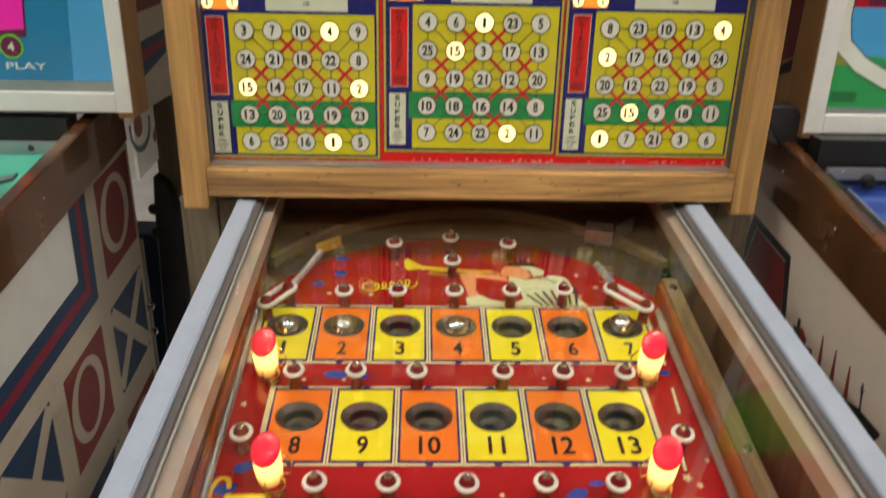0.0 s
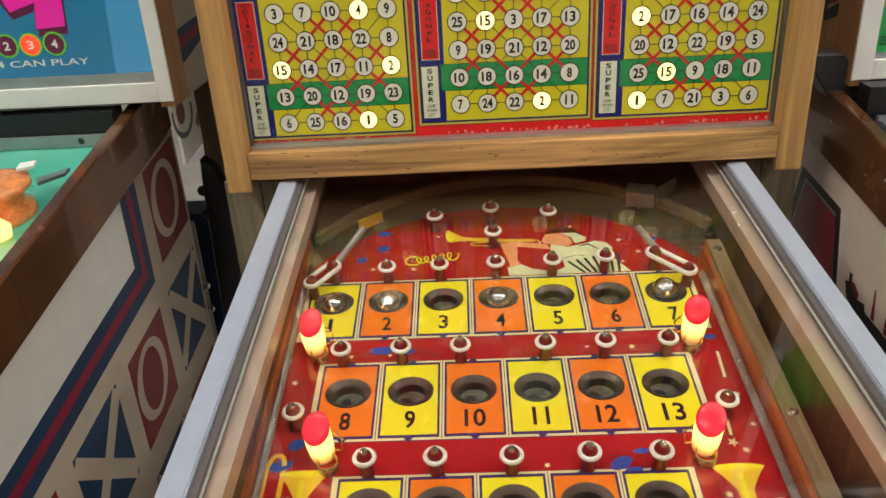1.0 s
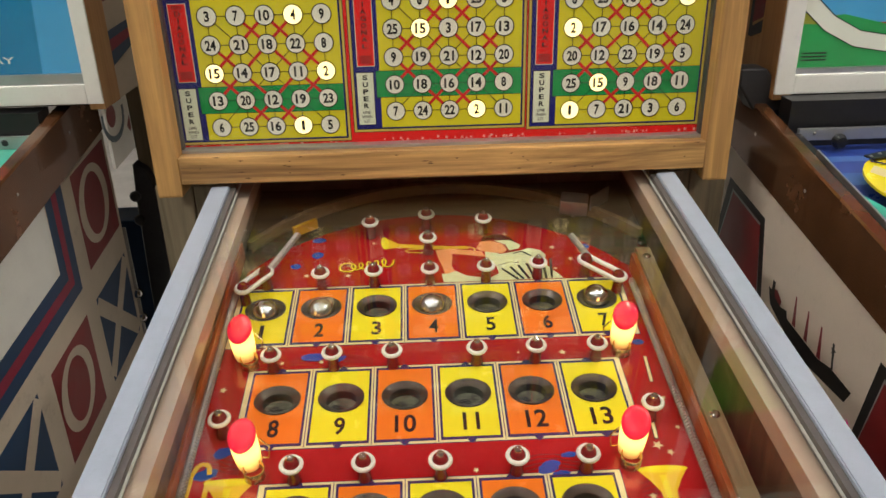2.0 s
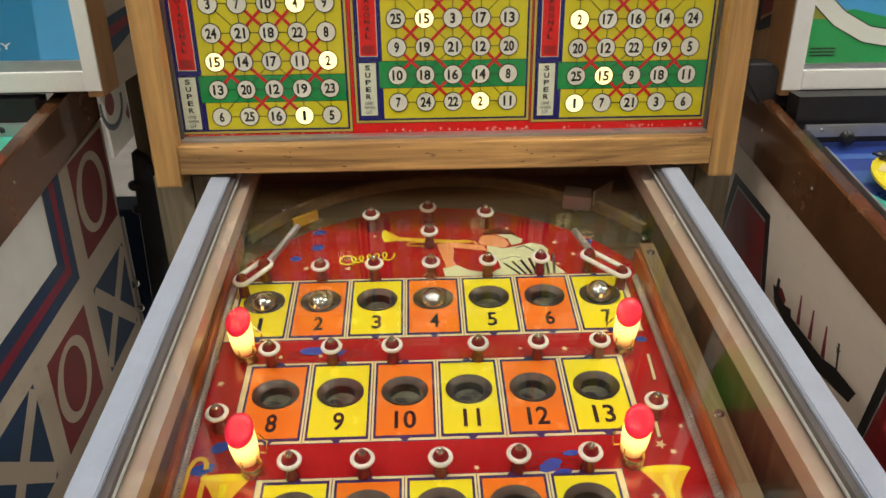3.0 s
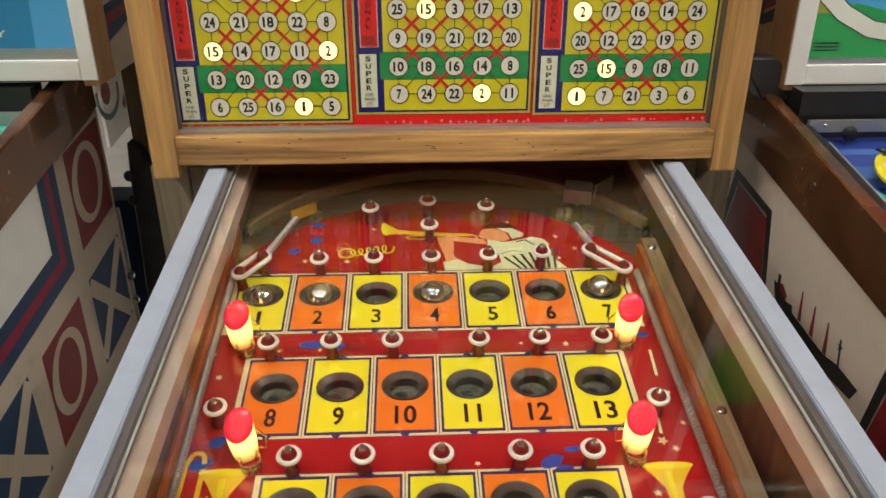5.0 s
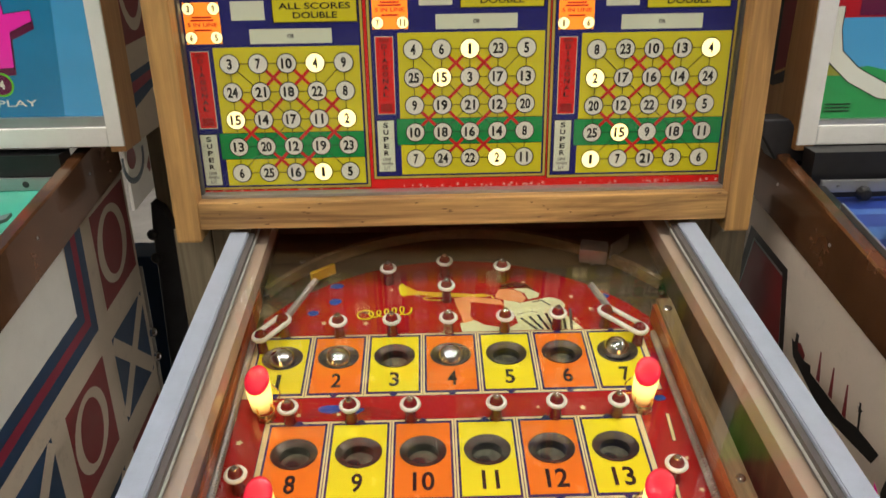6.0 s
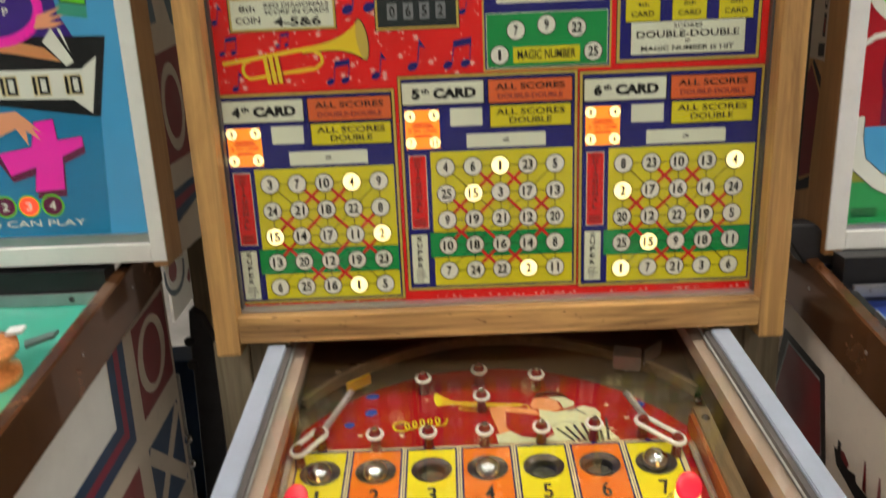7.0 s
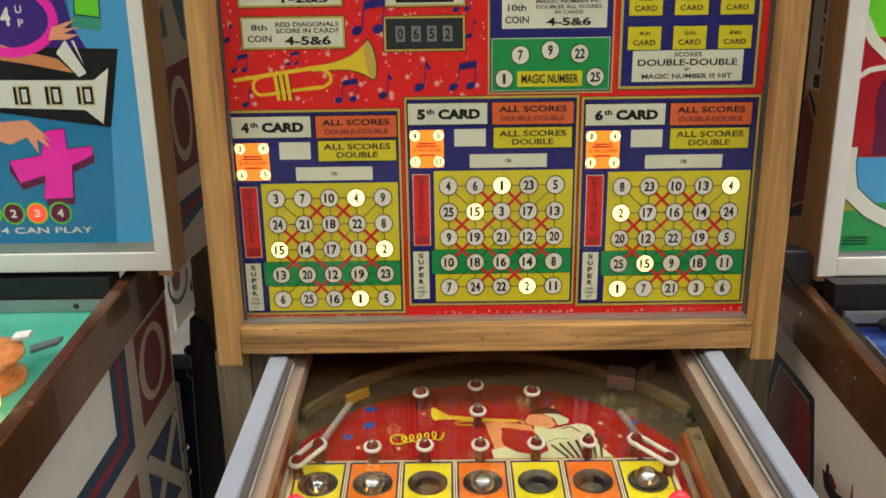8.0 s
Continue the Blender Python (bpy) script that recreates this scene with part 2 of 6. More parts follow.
# neighbours' printed glasses
NB_BLUE = print_ink("neighbour_blue", (0.012, 0.19, 0.42), 3.3)
NB_SKY = print_ink("neighbour_light_blue", (0.06, 0.32, 0.66), 3.3)
NB_PINK = print_ink("neighbour_pink", (0.85, 0.02, 0.46), 3.3)
NB_MAROON = print_ink("neighbour_maroon", (0.13, 0.012, 0.06), 2.0)
NB_BLACK = print_ink("neighbour_black", (0.010, 0.010, 0.013), 0.4)
NB_WHITE = print_ink("neighbour_white", (0.66, 0.68, 0.67), 3.3)
NB_PURPLE = print_ink("neighbour_purple", (0.05, 0.02, 0.24), 2.0)
NB_LIME = print_ink("neighbour_lime", (0.13, 0.60, 0.03), 3.3)
NB_PEACH = print_ink("neighbour_peach", (0.75, 0.33, 0.20), 3.3)
NB_GREEN = print_ink("neighbour_green", (0.02, 0.30, 0.09), 3.3)
NB_REDART = print_ink("neighbour_red", (0.42, 0.008, 0.02), 2.0)
NB_OLIVE = print_ink("neighbour_olive", (0.30, 0.32, 0.05), 2.0)
NB_RED_LAMP = glow("lit_red_disc", (1.0, 0.06, 0.02), 0.9)
TEAL_FIELD = surface("teal_playfield", (0.05, 0.42, 0.30), 0.3, 0.0, 20, 0.12, 500, 0.02, coat=0.3)
BLUE_FIELD = surface("blue_playfield", (0.02, 0.05, 0.28), 0.3, 0.0, 20, 0.15, 500, 0.02, coat=0.3)

# ---- geometry helpers ----
WORLD = {}


def thing(name, base, label, category, group="", kind=""):
    ob = new(name)
    ob.matrix_basis = Matrix.Translation(base)
    WORLD[ob] = Matrix.Translation(base)
    return tagged(ob, label, category, group, kind)


def mesh_of(bm, material, smooth=False, name="piece"):
    me = bpy.data.meshes.new(name)
    bm.normal_update()
    bm.to_mesh(me)
    bm.free()
    me.materials.append(material)
    if smooth:
        for p in me.polygons:
            p.use_smooth = True
    return me


def part(name, data, material, parent=None, label="", m=None, smooth=False, kind=""):
    """Links a bmesh or a shared mesh as one object, at the pose m, under its thing or part."""
    me = mesh_of(data, material, smooth, name) if isinstance(data, bmesh.types.BMesh) else data
    ob = new(name, me)
    m = m or Matrix.Identity(4)
    WORLD[ob] = m
    if parent:
        ob.parent = parent
        ob.matrix_parent_inverse = WORLD[parent].inverted()
    ob.matrix_basis = m
    return tagged(ob, label, kind=kind)


def box(x0, x1, y0, y1, z0, z1, bevel=0.0, bm=None):
    bm = bm or bmesh.new()
    start = len(bm.verts)
    v = [bm.verts.new((x, y, z)) for z in (z0, z1) for y in (y0, y1) for x in (x0, x1)]
    for f in ((0, 2, 3, 1), (4, 5, 7, 6), (0, 1, 5, 4), (2, 6, 7, 3), (0, 4, 6, 2), (1, 3, 7, 5)):
        bm.faces.new([v[i] for i in f])
    if bevel and start == 0:
        bmesh.ops.bevel(bm, geom=bm.edges[:], offset=bevel, segments=2, profile=0.7, affect="EDGES")
    return bm


def prism(points, h0, h1, bevel=0.0, bm=None):
    """A flat outline (x, y) drawn out from height h0 to h1."""
    bm = bm or bmesh.new()
    lo = [bm.verts.new((x, y, h0)) for x, y in points]
    hi = [bm.verts.new((x, y, h1)) for x, y in points]
    n = len(points)
    bm.faces.new(hi)
    bm.faces.new(lo[::-1])
    for i in range(n):
        bm.faces.new((lo[i], lo[(i + 1) % n], hi[(i + 1) % n], hi[i]))
    bmesh.ops.recalc_face_normals(bm, faces=bm.faces[:])
    if bevel:
        bmesh.ops.bevel(bm, geom=bm.edges[:], offset=bevel, segments=1, affect="EDGES")
    return bm


def lathe(profile, steps=24, bm=None):
    """Turned solid from (radius, height) pairs."""
    bm = bm or bmesh.new()
    rings = []
    for r, h in profile:
        rings.append([bm.verts.new((r * math.cos(a), r * math.sin(a), h)) for a in [2 * math.pi * i / steps for i in range(steps)]] if r > 1e-6 else [bm.verts.new((0, 0, h))])
    for a, b in zip(rings, rings[1:]):
        for i in range(steps):
            j = (i + 1) % steps
            if len(a) == 1 and len(b) == 1:
                continue
            if len(a) == 1:
                bm.faces.new((a[0], b[j], b[i]))
            elif len(b) == 1:
                bm.faces.new((a[i], a[j], b[0]))
            else:
                bm.faces.new((a[i], a[j], b[j], b[i]))
    bmesh.ops.recalc_face_normals(bm, faces=bm.faces[:])
    return bm


def tube(points, radius, steps=8, closed=False, bm=None):
    """A round rod along a line of points."""
    bm = bm or bmesh.new()
    pts = [Vector(p) for p in points]
    n = len(pts)
    rings = []
    for i, p in enumerate(pts):
        a, b = (pts[i - 1], pts[(i + 1) % n]) if closed else (pts[max(0, i - 1)], pts[min(n - 1, i + 1)])
        d = (b - a).normalized()
        u = d.cross(Vector((0, 0, 1)) if abs(d.z) < 0.9 else Vector((1, 0, 0))).normalized()
        w = d.cross(u)
        rings.append([bm.verts.new(p + radius * (math.cos(t) * u + math.sin(t) * w)) for t in [2 * math.pi * k / steps for k in range(steps)]])
    for i in range(n if closed else n - 1):
        a, b = rings[i], rings[(i + 1) % n]
        for k in range(steps):
            bm.faces.new((a[k], a[(k + 1) % steps], b[(k + 1) % steps], b[k]))
    if not closed:
        bm.faces.new(rings[0][::-1])
        bm.faces.new(rings[-1])
    bmesh.ops.recalc_face_normals(bm, faces=bm.faces[:])
    return bm


def flat(polys, h):
    """Printed shapes: flat outlines at height h over their sheet."""
    bm = bmesh.new()
    for i, pts in enumerate(polys):
        f = bm.faces.new([bm.verts.new((x, y, h + 0.00002 * (i % 5))) for x, y in pts])
        f.normal_update()
        if f.normal.z < 0:
            f.normal_flip()
    return bm


def rect(x0, x1, y0, y1):
    return [(x0, y0), (x1, y0), (x1, y1), (x0, y1)]


def oval(x, y, rx, ry=None, steps=28, turn=0.0):
    ry = ry or rx
    c, s = math.cos(turn), math.sin(turn)
    out = []
    for i in range(steps):
        a = 2 * math.pi * i / steps
        px, py = rx * math.cos(a), ry * math.sin(a)
        out.append((x + c * px - s * py, y + s * px + c * py))
    return out


def star(x, y, r, turn=0.0):
    return [(x + (r if i % 2 == 0 else r * 0.42) * math.sin(turn + i * math.pi / 5), y + (r if i % 2 == 0 else r * 0.42) * math.cos(turn + i * math.pi / 5)) for i in range(10)]


def stroke(x0, y0, x1, y1, w):
    d = math.hypot(x1 - x0, y1 - y0)
    nx, ny = -(y1 - y0) / d * w / 2, (x1 - x0) / d * w / 2
    return [(x0 + nx, y0 + ny), (x0 - nx, y0 - ny), (x1 - nx, y1 - ny), (x1 + nx, y1 + ny)]


def ribbon(pts, w):
    return [stroke(*a, *b, w) for a, b in zip(pts, pts[1:])]


def curve_pts(f, n=20):
    return [f(i / n) for i in range(n + 1)]


TEXTS = {}


def lettering(text, material, height, width=None, bold=0.0, shear=0.0, spacing=1.0):
    """Writing in the built-in face as a flat mesh, centred, with its cap height and, if given, its whole width."""
    key = (text, material.name, height, width, bold, shear)
    if key not in TEXTS:
        cu = bpy.data.curves.new("writing", "FONT")
        cu.body, cu.align_x, cu.resolution_u, cu.offset, cu.shear = text, "LEFT", 3, bold, shear
        cu.space_character = spacing
        ob = new("writing", cu)
        bpy.context.view_layer.update()
        me = bpy.data.meshes.new_from_object(ob.evaluated_get(bpy.context.evaluated_depsgraph_get()))
        bpy.data.objects.remove(ob)
        bpy.data.curves.remove(cu)
        co = np.array([v.co[:] for v in me.vertices])
        lo, hi = co.min(0), co.max(0)
        sy = height / (hi[1] - lo[1])
        sx = width / (hi[0] - lo[0]) if width else sy
        for v in me.vertices:
            v.co = ((v.co.x - (lo[0] + hi[0]) / 2) * sx, (v.co.y - (lo[1] + hi[1]) / 2) * sy, 0)
        me.materials.clear()
        me.materials.append(material)
        TEXTS[key] = me
    return TEXTS[key]


def write(text, x, y, sheet, h, parent, material, height, width=None, bold=0.012, turn=0.0, name="lettering", shear=0.0):
    return part(name, lettering(text, material, height, width, bold, shear), material, parent, "", sheet @ Matrix.Translation((x, y, h)) @ Matrix.Rotation(turn, 4, "Z"))


LAYER = 0.0002
# sheets: printed surfaces with x to the right, y up the sheet, z out of it
HEAD = Matrix.Translation((0, 0, 1.08)) @ Matrix.Rotation(math.pi / 2, 4, "X")
FIELD = pose(0, 0.0129, 0.9785, 11.46)
RAILS = pose(0, 0.0033, 1.0541, 7.98)

# ---- the hall ----
part("floor", box(-9, 9, -11, 7, -0.1, 0), HALL_FLOOR, kind="structure")
part("ceiling", box(-9, 9, -11, 7, 7.6, 7.7), HALL_WALL, kind="structure")
part("wall_north", box(-9, 9, 7, 7.2, 0, 7.6), HALL_WALL, kind="structure")
part("wall_south", box(-9, 9, -11.2, -11, 0, 7.6), HALL_WALL, kind="structure")
part("wall_east", box(9, 9.2, -11.2, 7.2, 0, 7.6), HALL_WALL, kind="structure")
part("wall_west", box(-9.2, -9, -11.2, 7.2, 0, 7.6), HALL_WALL, kind="structure")
TUBE_LIGHT = glow("fluorescent_tube", (1.0, 0.94, 0.84), TUBE_STRENGTH)


def fluorescent_fixture(x, y, z):
    ob = thing("fluorescent_fixture", (x, y, z), "white three-tube fluorescent fixture, out of view below the hall ceiling", "ceiling light", "hall lights")
    m = Matrix.Translation((x, y, z))
    housing = bmesh.new()
    box(-0.24, 0.24, -0.66, 0.66, 0.05, 0.12, 0, housing)
    box(-0.24, -0.225, -0.66, 0.66, 0.0, 0.05, 0, housing)
    box(0.225, 0.24, -0.66, 0.66, 0.0, 0.05, 0, housing)
    part("housing", housing, WHITE_FRAME, ob, "", m)
    for dx in (-0.145, 0.0, 0.145):
        strip = prism([(-0.052, 0.0), (-0.040, -0.016), (0.040, -0.016), (0.052, 0.0)], -0.60, 0.60)
        part("tube", strip, TUBE_LIGHT, ob, "lit fluorescent tube behind its lens", m @ Matrix.Translation((dx, 0, 0.045)) @ Matrix.Rotation(math.pi / 2, 4, "X"))
    for dy in (-0.5, 0.5):
        part("hanger", tube([(0, dy, 0.12), (0, dy, 0.6)], 0.006, 6), STEEL, ob, "", m)
    return ob


lamp = fluorescent_fixture(-2.55, -7.05, 7.0)
# only the pair at y -7.05 is inferred; the rest are added fill lamps
for fx, fy in ((3.55, -7.05), (-2.6, -2.4), (3.6, -2.4), (-7.0, -7.3), (0.3, -1.6), (5.6, -1.4), (-5.6, -1.4)):
    copy_thing(lamp, Matrix.Translation((fx, fy, 7.0)))

# ---- the bingo machine ----
machine = thing("bingo_pinball_machine", (0, -0.45, 0), "old wooden bingo pinball machine with lit red and yellow backglass", "pinball machine", "row of pinball machines")


def loft_side(name, x0, x1, pts, material, parent, label="", bevel=0.0):
    """A board standing in the y-z plane between x0 and x1, with the outline (y, z)."""
    m = Matrix(((0, 0, 1, 0), (1, 0, 0, 0), (0, 1, 0, 0), (0, 0, 0, 1)))
    return part(name, prism(pts, x0, x1, bevel), material, parent, label, m)


SR, SP = math.tan(radians(7.98)), math.tan(radians(11.46))


def rail_z(y):
    return 1.0541 + SR * (y - 0.0033)


# cabinet of the machine
for sx in (-1, 1):
    # the right-hand rail stands slightly askew
    slide = RAILS if sx < 0 else RAILS @ Matrix.Translation((0.2525, -0.05, 0)) @ Matrix.Rotation(0.014, 4, "Z") @ Matrix.Translation((-0.2525, 0.05, 0))
    x0, x1 = sorted((sx * 0.2430, sx * 0.2610))
    loft_side("cabinet_side", x0, x1, [(-1.12, 0.52), (0.05, 0.52), (0.05, rail_z(0.05) - 0.006), (-1.12, rail_z(-1.12) - 0.006)], GREY_WOOD, machine)
    # metal rail: a folded strip over the side's top edge
    a, b = sx * 0.2630, sx * 0.2420
    bm = bmesh.new()
    x0, x1 = sorted((a, b))
    box(x0, x1, -1.12, -0.034, -0.006, 0.0, 0, bm)
    box(*sorted((a, a - sx * 0.002)), -1.12, -0.034, -0.035, -0.006, 0, bm)
    bmesh.ops.bevel(bm, geom=[e for e in bm.edges if abs((e.verts[0].co - e.verts[1].co).y) > 0.5], offset=0.0012, segments=2, affect="EDGES")
    part("side_rail", bm, RAIL_METAL, machine, "blue-grey painted metal side rail", slide)
    part("glass_channel", box(*sorted((sx * 0.2425, sx * 0.2362)), -1.12, -0.03, -0.016, -0.004), CHANNEL, machine, "", slide)
    part("channel_bead", tube([(sx * 0.2355, -1.12, -0.0100), (sx * 0.2355, 0.02, -0.0100)], 0.0012, 6), GLASS_EDGE, machine, "", slide)
    part("glass_ledge", box(*sorted((sx * 0.2430, sx * 0.2228)), -1.12, 0.06, -0.034, -0.0155, 0.0015), LEDGE_WOOD, machine, "cream-painted wooden ledge under the glass", slide)
    loft_side("inner_wall", *sorted((sx * 0.2432, sx * 0.2350)), [(-1.12, 0.70), (0.10, 0.95), (0.10, rail_z(0.10) - 0.03), (-1.12, rail_z(-1.12) - 0.03)], INNER_WOOD, machine)
part("cabinet_front", box(-0.261, 0.261, -1.135, -1.12, 0.50, rail_z(-1.12) - 0.02, 0.002), GREY_WOOD, machine)
part("cabinet_floor", box(-0.243, 0.243, -1.12, 0.05, 0.52, 0.54), GREY_WOOD, machine)
part("cabinet_back", box(-0.243, 0.243, 0.10, 0.12, 0.52, 1.04), INNER_WOOD, machine)
for lx in (-0.245, 0.245):
    for ly in (-1.09, 0.06):
        part("leg", lathe([(0.0, 0.0), (0.022, 0.0), (0.022, 0.02), (0.012, 0.03), (0.016, 0.5), (0.0, 0.5)], 12), STEEL, machine, "", Matrix.Translation((lx, ly, 0.02)))
# boards under the head, beside the rails
for sx in (-1, 1):
    part("neck_board", box(*sorted((sx * 0.2665, sx * 0.296)), 0.012, 0.10, 0.70, 1.036, 0.002), GREY_WOOD, machine, "weathered grey wooden board under the head")
    part("neck_board", box(*sorted((sx * 0.2985, sx * 0.342)), 0.016, 0.10, 0.72, 1.036, 0.002), GREY_WOOD, machine, "weathered grey wooden board under the head")
part("top_glass", box(-0.2405, 0.2405, -1.118, 0.03, -0.0150, -0.0110), TOP_GLASS, machine, "clear top glass over the playfield", RAILS).visible_shadow = False

# head: body, wooden door frame, printed glass
body = bmesh.new()
box(-0.312, -0.298, 0.012, 0.26, 1.05, 1.74, 0, body)
box(0.298, 0.312, 0.012, 0.26, 1.05, 1.74, 0, body)
box(-0.298, 0.298, 0.25, 0.26, 1.05, 1.74, 0, body)
box(-0.312, 0.312, 0.012, 0.26, 1.74, 1.755, 0, body)
box(-0.312, 0.312, 0.012, 0.26, 1.037, 1.05, 0, body)
part("head_body", body, GREY_WOOD, machine)
part("head_frame", box(-0.2935, 0.2935, -0.035, -0.0170, 1.0540, 1.0852, 0.0025), OAK_X, machine, "worn oak door frame round the backglass")
part("head_frame_top", box(-0.2935, 0.2935, -0.035, 0.010, 1.70, 1.745, 0.0025), OAK_X, machine)
for sx in (-1, 1):
    part("head_frame_stile", box(*sorted((sx * 0.2940, sx * 0.3215)), -0.036, 0.012, 1.0395, 1.75, 0.003), OAK_Z, machine)
    # grey gasket between wood and glass
    part("glass_gasket", box(*sorted((sx * 0.2915, sx * 0.3060)), -0.0140, -0.004, 1.083, 1.70, 0.0015), GASKET, machine)
part("glass_sill_trim", box(-0.2932, 0.2932, -0.0166, -0.003, 1.0560, 1.0882, 0.001), ALU, machine, "dull aluminium trim strip")
part("glass_pane", box(-0.303, 0.303, -0.0125, -0.0085, 1.0868, 1.70), GLASS, machine, "clear front pane over the lit print").visible_shadow = False

backglass = part("backglass", box(-0.306, 0.306, -0.62, -0.0, -0.004, 0.0), BG_RED, machine, "back-lit red printed backglass with six number cards", HEAD @ Matrix.Translation((0, 0.62, 0)))


def ink(name, polys, layer, material, parent, sheet=HEAD, label=""):
    return part(name, flat(polys, layer * LAYER), material, parent, label, sheet)


def outlined(name, x0, x1, y0, y1, layer, parent, fill, line=BG_BLACK, w=0.0012, sheet=HEAD):
    ink("outline", [rect(x0 - w, x1 + w, y0 - w, y1 + w)], layer, line, parent, sheet)
    return ink(name, [rect(x0, x1, y0, y1)], layer + 1, fill, parent, sheet)


DISC = mesh_of(flat([oval(0, 0, 0.0098, None, 28)], 0), BG_DISC)
DISC_ON = mesh_of(flat([oval(0, 0, 0.0098, None, 28)], 0), DISC_LIT)
DISC_EDGE = mesh_of(flat([oval(0, 0, 0.0109, None, 28)], 0), BG_BLACK)


def number_disc(x, y, n, layer, parent, lit=False, size=1.0):
    sc = Matrix.Diagonal((size, size, 1, 1))
    at = HEAD @ Matrix.Translation((x, y, layer * LAYER))
    part("disc_edge", DISC_EDGE, BG_BLACK, parent, "", at @ sc)
    part("number_disc", DISC_ON if lit else DISC, DISC_LIT if lit else BG_DISC, parent, "lit number disc" if lit else "", at @ Matrix.Translation((0, 0, LAYER)) @ sc)
    wide = 0.0054 if n < 10 else 0.0114
    if n in (1, 11):
        wide *= 0.62 if n == 1 else 0.8
    write(str(n), x, y, HEAD, (layer + 2) * LAYER, parent, BG_BLACK, 0.0112 * size, wide * size, 0.035, name="number")


def score_card(ordinal, gx, gy, px, py, x0, x1, y0, y1, rows, lit):
    card = ink("score_card", [rect(x0 + 0.0008, x1 - 0.0008, y0 + 0.0008, y1 - 0.0008)], 4, BG_NAVY, machine, HEAD, "printed number card with lit discs")
    ink("card_border", [rect(x0 - 0.0034, x1 + 0.0034, y0 - 0.0034, y1 + 0.0034)], 1, BG_BLACK, card)
    ink("card_border", [rect(x0 - 0.0026, x1 + 0.0026, y0 - 0.0026, y1 + 0.0026)], 2, BG_GOLD, card)
    ink("card_border", [rect(x0, x1, y0, y1)], 3, BG_BLACK, card)
    outlined("card_title", gx - 0.0436, gx + 0.0441, gy + 0.0694, gy + 0.0925, 5, card, BG_WHITE)
    write(ordinal[0], gx - 0.0290, gy + 0.0805, HEAD, 7 * LAYER, card, BG_BLACK, 0.0114, 0.0090, 0.06)
    write("th", gx - 0.0190, gy + 0.0835, HEAD, 7 * LAYER, card, BG_BLACK, 0.0058, 0.0088, 0.04)
    write("CARD", gx + 0.0130, gy + 0.0805, HEAD, 7 * LAYER, card, BG_BLACK, 0.0112, 0.0465, 0.06)
    outlined("double_panel", gx + 0.0497, gx + 0.1395, gy + 0.0685, gy + 0.0924, 5, card, BG_ORANGE)
    write("ALL SCORES", gx + 0.0945, gy + 0.0852, HEAD, 7 * LAYER, card, BG_BLACK, 0.0066, 0.075, 0.025)
    write("DOUBLE-DOUBLE", gx + 0.0945, gy + 0.0750, HEAD, 7 * LAYER, card, DARK_RED, 0.0056, 0.070, 0.03)
    outlined("double_panel", gx + 0.0512, gx + 0.1382, gy + 0.0424, gy + 0.0648, 5, card, BG_YELLOW)
    write("ALL SCORES", gx + 0.0947, gy + 0.0583, HEAD, 7 * LAYER, card, BG_BLACK, 0.0066, 0.075, 0.02)
    write("DOUBLE", gx + 0.0947, gy + 0.0490, HEAD, 7 * LAYER, card, BG_BLACK, 0.0066, 0.046, 0.02)
    outlined("blank_panel", gx + 0.0074, gx + 0.0424, gy + 0.0447, gy + 0.0640, 5, card, BG_WHITE, BG_NAVY)
    outlined("or_panel", gx + 0.0245, gx + 0.1110, gy + 0.0204, gy + 0.0356, 5, card, BG_WHITE, BG_NAVY)
    write("OR", gx + 0.0678, gy + 0.0280, HEAD, 7 * LAYER, card, BG_BLACK, 0.0044, 0.0074, 0.03)
    # lit corner panel with four small discs
    ink("corner_panel", [rect(gx - 0.0420, gx - 0.0046, gy + 0.0212, gy + 0.0635)], 5, PANEL_LIT, card, HEAD, "lit orange corner panel")
    corners = (rows[0][0], rows[0][4], rows[4][0], rows[4][4])
    for (cx, cy), n in zip(((-0.0365, 0.0572), (-0.0102, 0.0572), (-0.0365, 0.0278), (-0.0102, 0.0278)), corners):
        number_disc(gx + cx, gy + cy, n, 6, card, True, 0.62)
    write("5 IN LINE", gx - 0.0233, gy + 0.0410, HEAD, 7 * LAYER, card, BG_CRIMSON, 0.0040, 0.031, 0.02)
    for k, w in ((0.0485, 0.020), (0.0455, 0.024), (0.0355, 0.018)):
        ink("print_bar", [rect(gx - 0.0233 - w / 2, gx - 0.0233 + w / 2, gy + k - 0.0009, gy + k + 0.0009)], 7, BG_CRIMSON, card)
    # red diagonal tab and super tab
    outlined("diagonal_tab", gx - 0.0398, gx - 0.0215, gy - 0.0688, gy + 0.0132, 5, card, BG_RED, BG_WHITE, 0.0007)
    write("RED", gx - 0.0306, gy + 0.0098, HEAD, 7 * LAYER, card, BG_BLACK, 0.0034, 0.010, 0.02)
    for i, ch in enumerate("DIAGONAL"):
        write(ch, gx - 0.0306, gy + 0.0035 - i * 0.0073, HEAD, 7 * LAYER, card, BG_BLACK, 0.0052, 0.0016 if ch == "I" else 0.0062, 0.03)
    for k in range(4):
        ink("print_bar", [rect(gx - 0.037, gx - 0.0243, gy - 0.0592 - k * 0.0022, gy - 0.0582 - k * 0.0022)], 7, BG_BLACK, card)
    outlined("super_tab", gx - 0.0418, gx - 0.0235, gy - 0.1345, gy - 0.0765, 5, card, BG_WHITE, BG_BLACK, 0.0007)
    for i, ch in enumerate("SUPER"):
        write(ch, gx - 0.0326, gy - 0.0815 - i * 0.0079, HEAD, 7 * LAYER, card, BG_BLACK, 0.0056, 0.0058, 0.035)
